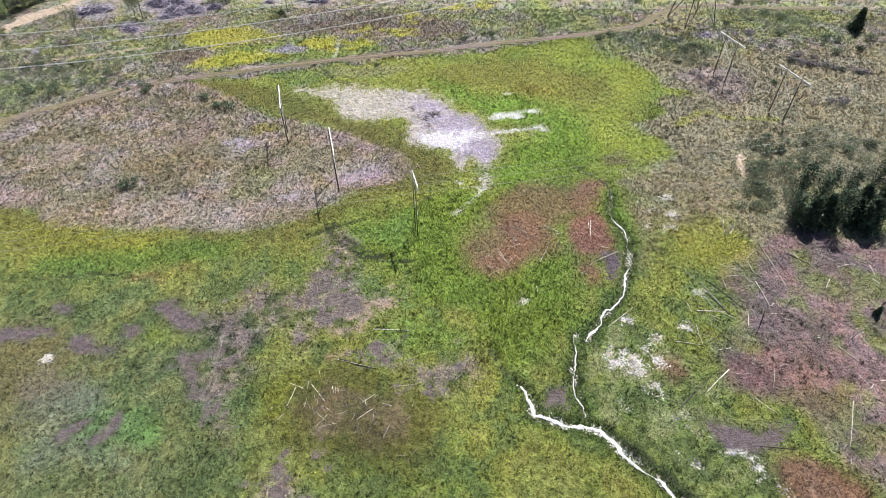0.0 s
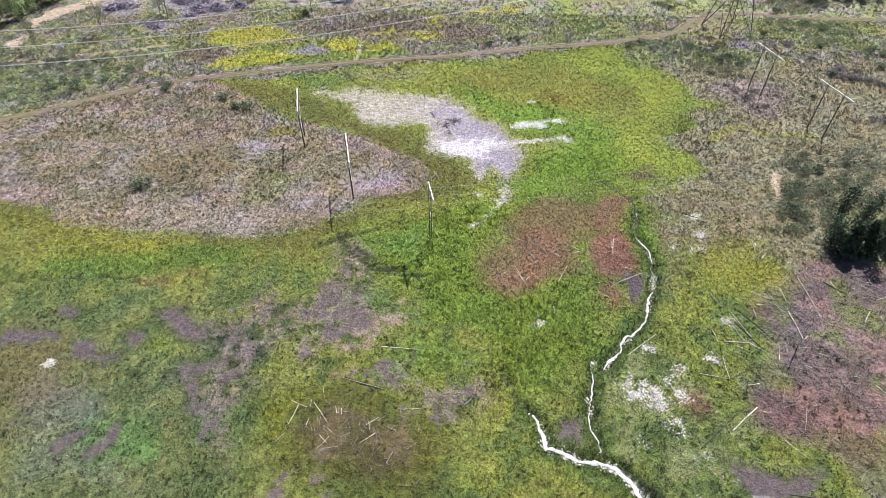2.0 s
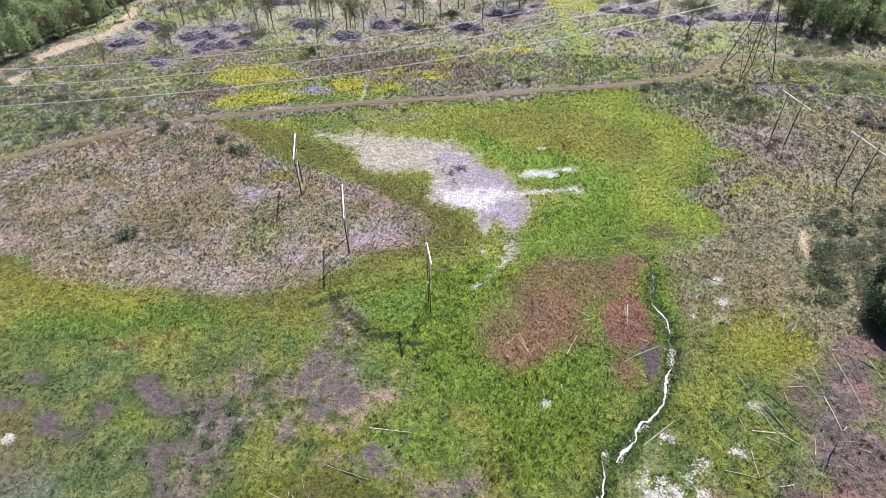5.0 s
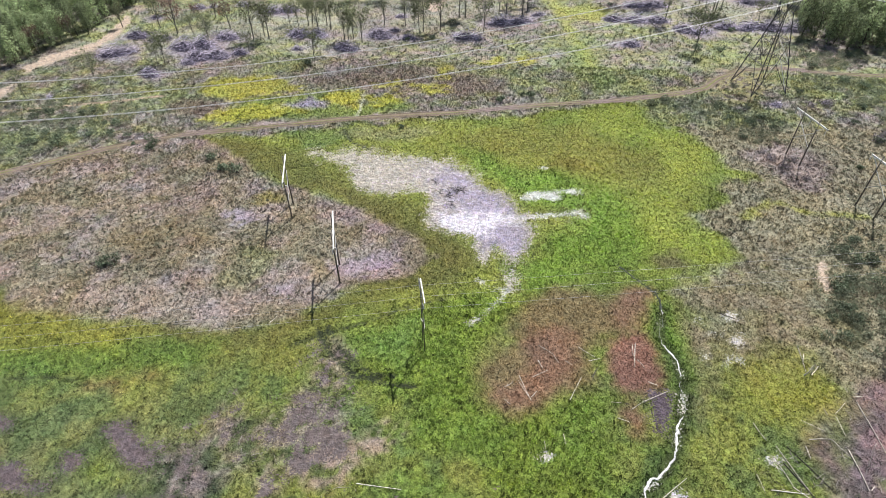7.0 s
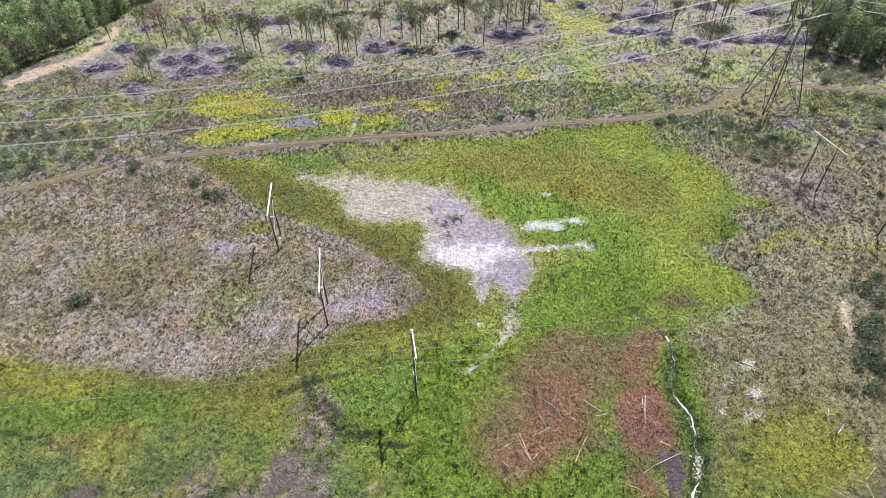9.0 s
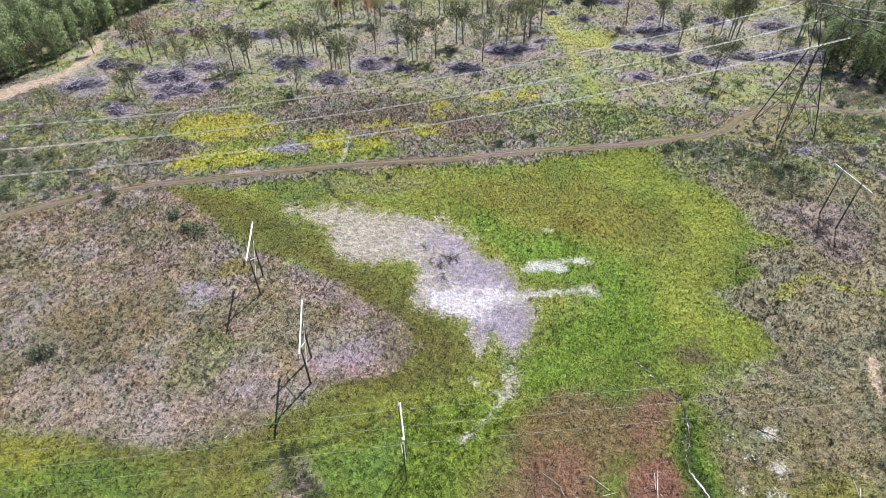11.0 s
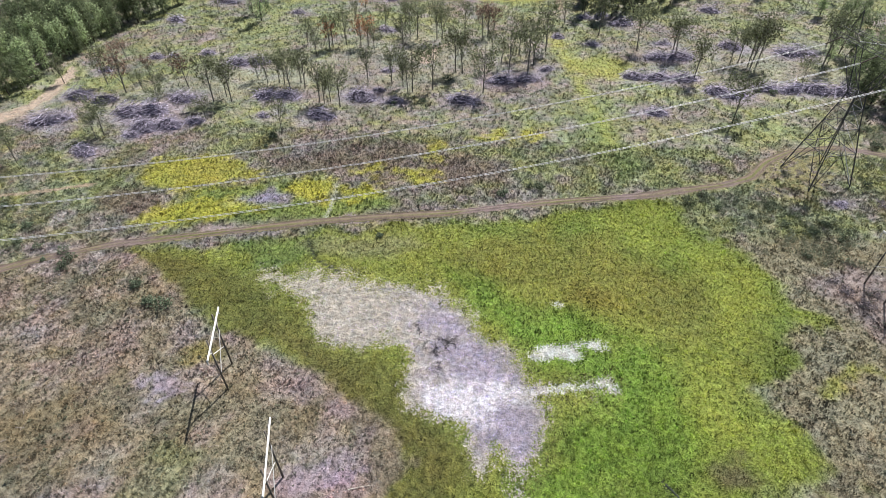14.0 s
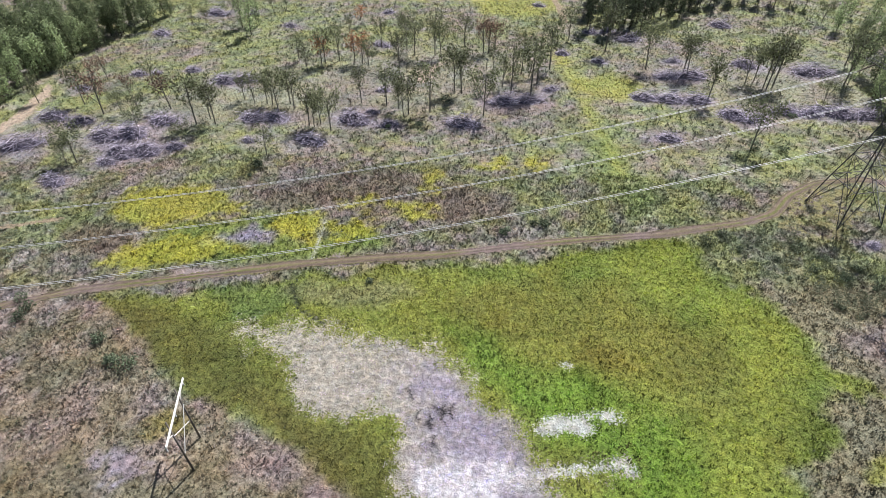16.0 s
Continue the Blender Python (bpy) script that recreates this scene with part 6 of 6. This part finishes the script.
def log(a, b, thick, mat, lift=0.0, name="fallen_log"):
    rng = random.Random(int(a[0] * 100))
    v, f = [], []
    za, zb = spot(*a) + thick * 0.7, spot(*b) + thick * 0.7 + lift
    rod(v, f, (a[0], a[1], za), (b[0], b[1], zb), thick, thick * 0.55, 7, 0.1, rng)
    n = max(2, int(math.dist(a, b) / 2))
    for k in range(n):
        q = rng.uniform(0.2, 0.95)
        p = Vector((a[0], a[1], za)).lerp(Vector((b[0], b[1], zb)), q)
        rod(v, f, p, p + Vector((rng.uniform(-0.5, 0.5), rng.uniform(-0.5, 0.5), rng.uniform(0.1, 0.5))), thick * 0.3, 0.01, 4)
    return shape(name, v, f, mat, smooth=False)


for k in range(0, len(LOG) - 1, 2):
    pale = k % 6 != 2
    tagged(log(LOG[k], LOG[k + 1], 0.085, LOG_PALE if pale else LOG_DARK), "bleached fallen log lying in the marsh" if pale else "dark rotten log lying in the marsh", "log", "fallen logs")


def sticks(count, shape_line, seed, low, high, fat=1.0):
    rng = random.Random(seed)
    pts = np.array(shape_line)
    made = 0
    while made < count:
        x, y = rng.uniform(pts[:, 0].min(), pts[:, 0].max()), rng.uniform(pts[:, 1].min(), pts[:, 1].max())
        if inside(shape_line, np.array([x]), np.array([y]))[0] < 0.3:
            continue
        g, n = rng.uniform(0, 6.3), rng.uniform(low, high)
        pale = rng.random() < 0.65
        tagged(log((x, y), (x + math.cos(g) * n, y + math.sin(g) * n), rng.uniform(0.03, 0.06) * fat, LOG_PALE if pale else LOG_DARK, rng.uniform(0, 0.3), "stick"),
               "bleached stick lying on the marsh" if pale else "dark stick lying on the marsh", "stick", "sticks on the marsh")
        made += 1


sticks(60, DEAD_NEAR, 4, 1.0, 4.5)
sticks(8, OLIVE_ISLE, 16, 1.0, 3.5, 0.5)
for spots, thick, mat, name, text in ((LOG_PALES, 0.075, LOG_PALE, "fallen_log", "bleached fallen log lying in the marsh"), (LOG_DARKS, 0.1, LOG_DARK, "fallen_log", "dark rotten log lying in the marsh"),
                                      (STICK_ISLE, 0.045, LOG_PALE, "stick", "bleached stick lying on the marsh"), (STICK_RED, 0.055, LOG_PALE, "stick", "bleached stick lying on reddish sedge"),
                                      (STICK_DARK, 0.06, LOG_DARK, "stick", "dark stick lying on the marsh")):
    for ax, ay, bx, by in spots:
        kind_name = "log" if name == "fallen_log" else "stick"
        tagged(log((ax, ay), (bx, by), thick, mat, 0.15, name), text, kind_name, "fallen logs" if kind_name == "log" else "sticks on the marsh")


def snag(x, y, high, mat, seed):
    rng = random.Random(seed)
    v, f = [], []
    rod(v, f, (0, 0, -0.3), (high * 0.18, high * 0.1, high), 0.14, 0.04, 7, 0.2, rng)
    for k in range(4):
        q = rng.uniform(0.3, 0.9)
        p = Vector((high * 0.18 * q, high * 0.1 * q, high * q))
        rod(v, f, p, p + Vector((rng.uniform(-1, 1), rng.uniform(-1, 1), rng.uniform(0.2, 0.8))), 0.05, 0.015, 4)
    ob = shape("snag", v, f, mat)
    ob.matrix_world = stand(x, y, rng.uniform(0, 360))
    return tagged(ob, "dead standing trunk, bare and broken", "dead tree", "snags in the marsh")


for k, (x, y) in enumerate(SNAG):
    snag(x, y, 3.0 + 0.8 * (k % 3), LOG_DARK if k in (2, 4) else LOG_PALE, k)


# ---- grass and heath growth ----
def tufts(name, count, ylo, yhi, scale, seed, label, blades=5):
    """Clumps of blades over a belt of the plan, coloured like the ground that they stand on."""
    rng = np.random.RandomState(seed)
    x, y = rng.uniform(-330, 300, count * 3), rng.uniform(ylo, yhi, count * 3)
    ok = in_view(x, y, 2)
    x, y = x[ok][:count], y[ok][:count]
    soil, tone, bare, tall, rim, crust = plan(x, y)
    clump = value_noise(x, y, 0.65, 2, 21)
    ok = rng.rand(len(x)) > bare + (clump < 0.42) * np.where(inside(WET, x, y) > 0, 0.05, 0.25)
    x, y, tone, tall, clump = x[ok], y[ok], tone[ok], tall[ok], clump[ok]
    z = level(x, y)
    n = len(x)
    high = tall * scale * 0.85 * rng.uniform(0.6, 1.3, n) * np.where(inside(WET, x, y) > 0, (0.65 + 0.6 * clump) * (0.85 if scale > 1 else 1.0), 0.4 + 1.1 * clump)
    # random clump tone, with the shade between clumps painted in
    clump_shade = value_noise(x, y, 1.2 * scale, 2, 57)
    tone = tone * (rng.uniform(0.66, 1.46, n) * np.where(inside(WET, x, y) > 0, 0.14 + 1.7 * clump_shade, 0.36 + 1.25 * clump_shade))[:, None]
    tone = tone * (1 + rng.normal(0, 0.06, n)[:, None] * np.array([[1.0, 0.0, -1.0]]))
    base = rng.uniform(0, 2 * np.pi, n)
    V, T = np.empty((n, blades, 3, 3), np.float32), np.empty((n, blades, 3, 3), np.float32)
    for k in range(blades):
        g = base + 2 * np.pi * k / blades + rng.uniform(-0.4, 0.4, n)
        out, wide, top = high * rng.uniform(0.5, 1.4, n), high * rng.uniform(0.2, 0.36, n), high * rng.uniform(0.55, 1.2, n)
        off, h = high * rng.uniform(0.1, 0.9, n), rng.uniform(0, 2 * np.pi, n)
        cx, cy = x + np.cos(h) * off, y + np.sin(h) * off
        V[:, k, 0] = np.c_[cx - np.sin(g) * wide, cy + np.cos(g) * wide, z - 0.03]
        V[:, k, 1] = np.c_[cx + np.sin(g) * wide, cy - np.cos(g) * wide, z - 0.03]
        V[:, k, 2] = np.c_[cx + np.cos(g) * out * 0.8, cy + np.sin(g) * out * 0.8, z + top]
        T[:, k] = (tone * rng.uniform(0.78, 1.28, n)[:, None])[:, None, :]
    me = tone_mesh(name, V.reshape(-1, 3), np.arange(n * blades * 3).reshape(-1, 3), T.reshape(-1, 3))
    me.materials.append(GRASS)
    return tagged(new(name, me), label, "grass", kind="stuff")


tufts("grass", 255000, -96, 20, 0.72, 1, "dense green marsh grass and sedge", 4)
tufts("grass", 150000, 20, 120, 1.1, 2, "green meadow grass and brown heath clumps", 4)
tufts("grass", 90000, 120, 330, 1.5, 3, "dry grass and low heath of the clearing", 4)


def scrub(count, seed, belts, low, high, per, green_share, label):
    """Woody clumps, each a knot of small leaves: thinly over the dry ground, or thickly within belts."""
    rng = np.random.RandomState(seed)
    if belts:
        spots = []
        for outline in belts:
            pts = np.array(outline)
            area = np.ptp(pts[:, 0]) * np.ptp(pts[:, 1])
            n = int(area * count)
            px, py = rng.uniform(pts[:, 0].min(), pts[:, 0].max(), n), rng.uniform(pts[:, 1].min(), pts[:, 1].max(), n)
            ok = (inside(outline, px, py) > rng.uniform(-4, 3, n)) & (along(ROAD, px, py) > 3.5) & (inside(SAND_C, px, py) < -1.2) & in_view(px, py, 6)
            spots.append(np.c_[px, py][ok])
        x, y = np.vstack(spots).T
        thick = value_noise(x, y, 7, 3, 25)
        ok = rng.rand(len(x)) < np.clip((thick - 0.3) * 4, 0.1, 1)
        x, y = x[ok], y[ok]
    else:
        x, y = rng.uniform(-330, 300, count * 6), rng.uniform(-60, 330, count * 6)
        dry = in_view(x, y, 2) & (inside(WET, x, y) < -1) & (along(ROAD, x, y) > 3.5) & (inside(SAND_A, x, y) < 0) & (inside(SAND_C, x, y) < -1.5)
        x, y = x[dry], y[dry]
        thick = value_noise(x, y, 16, 3, 55) + 0.25 * (value_noise(x, y, 4, 2, 5) - 0.5)
        ok = rng.rand(len(x)) < np.clip((thick - 0.42) * 4, 0.08, 1)
        x, y = x[ok][:count], y[ok][:count]
    z, n = level(x, y), len(x)
    soil, tone, bare, tall, rim, crust = plan(x, y)
    green = np.clip(rng.normal(green_share, 0.25, n), 0, 1)[:, None]
    tint = tone * 0.8 * (1 - green) + np.array([[0.18, 0.205, 0.14]]) * green
    r = rng.uniform(low, high, n)
    V, T = np.empty((n, per, 3, 3), np.float32), np.empty((n, per, 3, 3), np.float32)
    for k in range(per):
        d = rng.normal(0, 1, (n, 3))
        d /= np.linalg.norm(d, axis=1)[:, None]
        c = np.c_[x, y, z + r * 0.55] + d * (r * rng.rand(n) ** 0.4)[:, None] * np.array([[1, 1, 0.8]])
        for q in range(3):
            V[:, k, q] = c + rng.normal(0, 0.1 + 0.03 * high, (n, 3))
        T[:, k] = (tint * rng.uniform(0.6, 1.5, n)[:, None])[:, None, :]
    me = tone_mesh("scrub", V.reshape(-1, 3), np.arange(n * per * 3).reshape(-1, 3), T.reshape(-1, 3))
    me.materials.append(GRASS)
    return tagged(new("scrub", me), label, "scrub", kind="stuff")


scrub(8000, 9, (), 0.2, 0.85, 26, 0.4, "low grey-green scrub dotted over the heath")
scrub(0.5, 12, (HILL,), 0.12, 0.36, 14, 0.25, "small heather clumps over the low hill")
scrub(0.2, 10, (SHRUB_L, SHRUB_R, SHRUB_E, SHRUB_T, SHRUB_B), 0.6, 1.9, 60, 0.75, "dense grey-green willow scrub beside the track")


def litter(count, shape_line, seed):
    """Fine twigs strewn over the dead ground, too many to count."""
    rng = random.Random(seed)
    pts = np.array(shape_line)
    px = np.array([rng.uniform(pts[:, 0].min(), pts[:, 0].max()) for _ in range(count)])
    py = np.array([rng.uniform(pts[:, 1].min(), pts[:, 1].max()) for _ in range(count)])
    ok = inside(shape_line, px, py) > 0
    px, py = px[ok], py[ok]
    v, f = [], []
    for x, y, z in zip(px, py, level(px, py)):
        g, n, up = rng.uniform(0, 6.3), rng.uniform(0.4, 2.2), rng.uniform(0, 0.35)
        rod(v, f, (x, y, z + 0.1), (x + math.cos(g) * n, y + math.sin(g) * n, z + 0.1 + up), rng.uniform(0.015, 0.045), 0.01, 3)
    return tagged(shape("twig_litter", v, f, TWIG), "grey and bleached twigs strewn over dead ground", "litter", kind="stuff")


TWIG = material("strewn_twigs", (0.19, 0.17, 0.165), rough=0.9, grain=0.2, island=0.7)
for k, (outline, n) in enumerate(((DEAD_NEAR, 2000), (ISLE_CORE, 220), (OLIVE_ISLE, 60), (RED_C, 120), (MUD_C, 160), (STRAW_A, 90), (MUD_G, 80), (SLASH, 2600), (SLASH_R, 1600), (HILL, 500))):
    litter(n, outline, 70 + k)


def branch_wreck(x, y, seed):
    """A dead bough with dark crooked twigs lying on the crust of the pond."""
    rng = random.Random(seed)
    v, f = [], []
    p, g = Vector((0, 0, 0.15)), rng.uniform(0, 6.3)
    for k in range(7):
        q = p + Vector((math.cos(g), math.sin(g), rng.uniform(-0.05, 0.12))) * rng.uniform(0.25, 0.6)
        rod(v, f, p, q, 0.045 - 0.004 * k, 0.041 - 0.004 * k, 5)
        for e in range(5):
            h = g + rng.choice((-1, 1)) * rng.uniform(0.5, 1.2)
            w = q + Vector((math.cos(h), math.sin(h), rng.uniform(0.0, 0.3))) * rng.uniform(0.4, 1.9)
            rod(v, f, q, w, 0.02, 0.009, 4)
        p, g = q, g + rng.uniform(-0.6, 0.6)
    ob = shape("dead_bough", v, f, BLACK_WOOD)
    ob.matrix_world = stand(x, y, 0)
    return tagged(ob, "dark crooked dead bough on the pale pond crust", "dead branch", "boughs on the pond")


for k, (x, y) in enumerate(BOUGH[::2]):
    branch_wreck(x, y, k + 3)
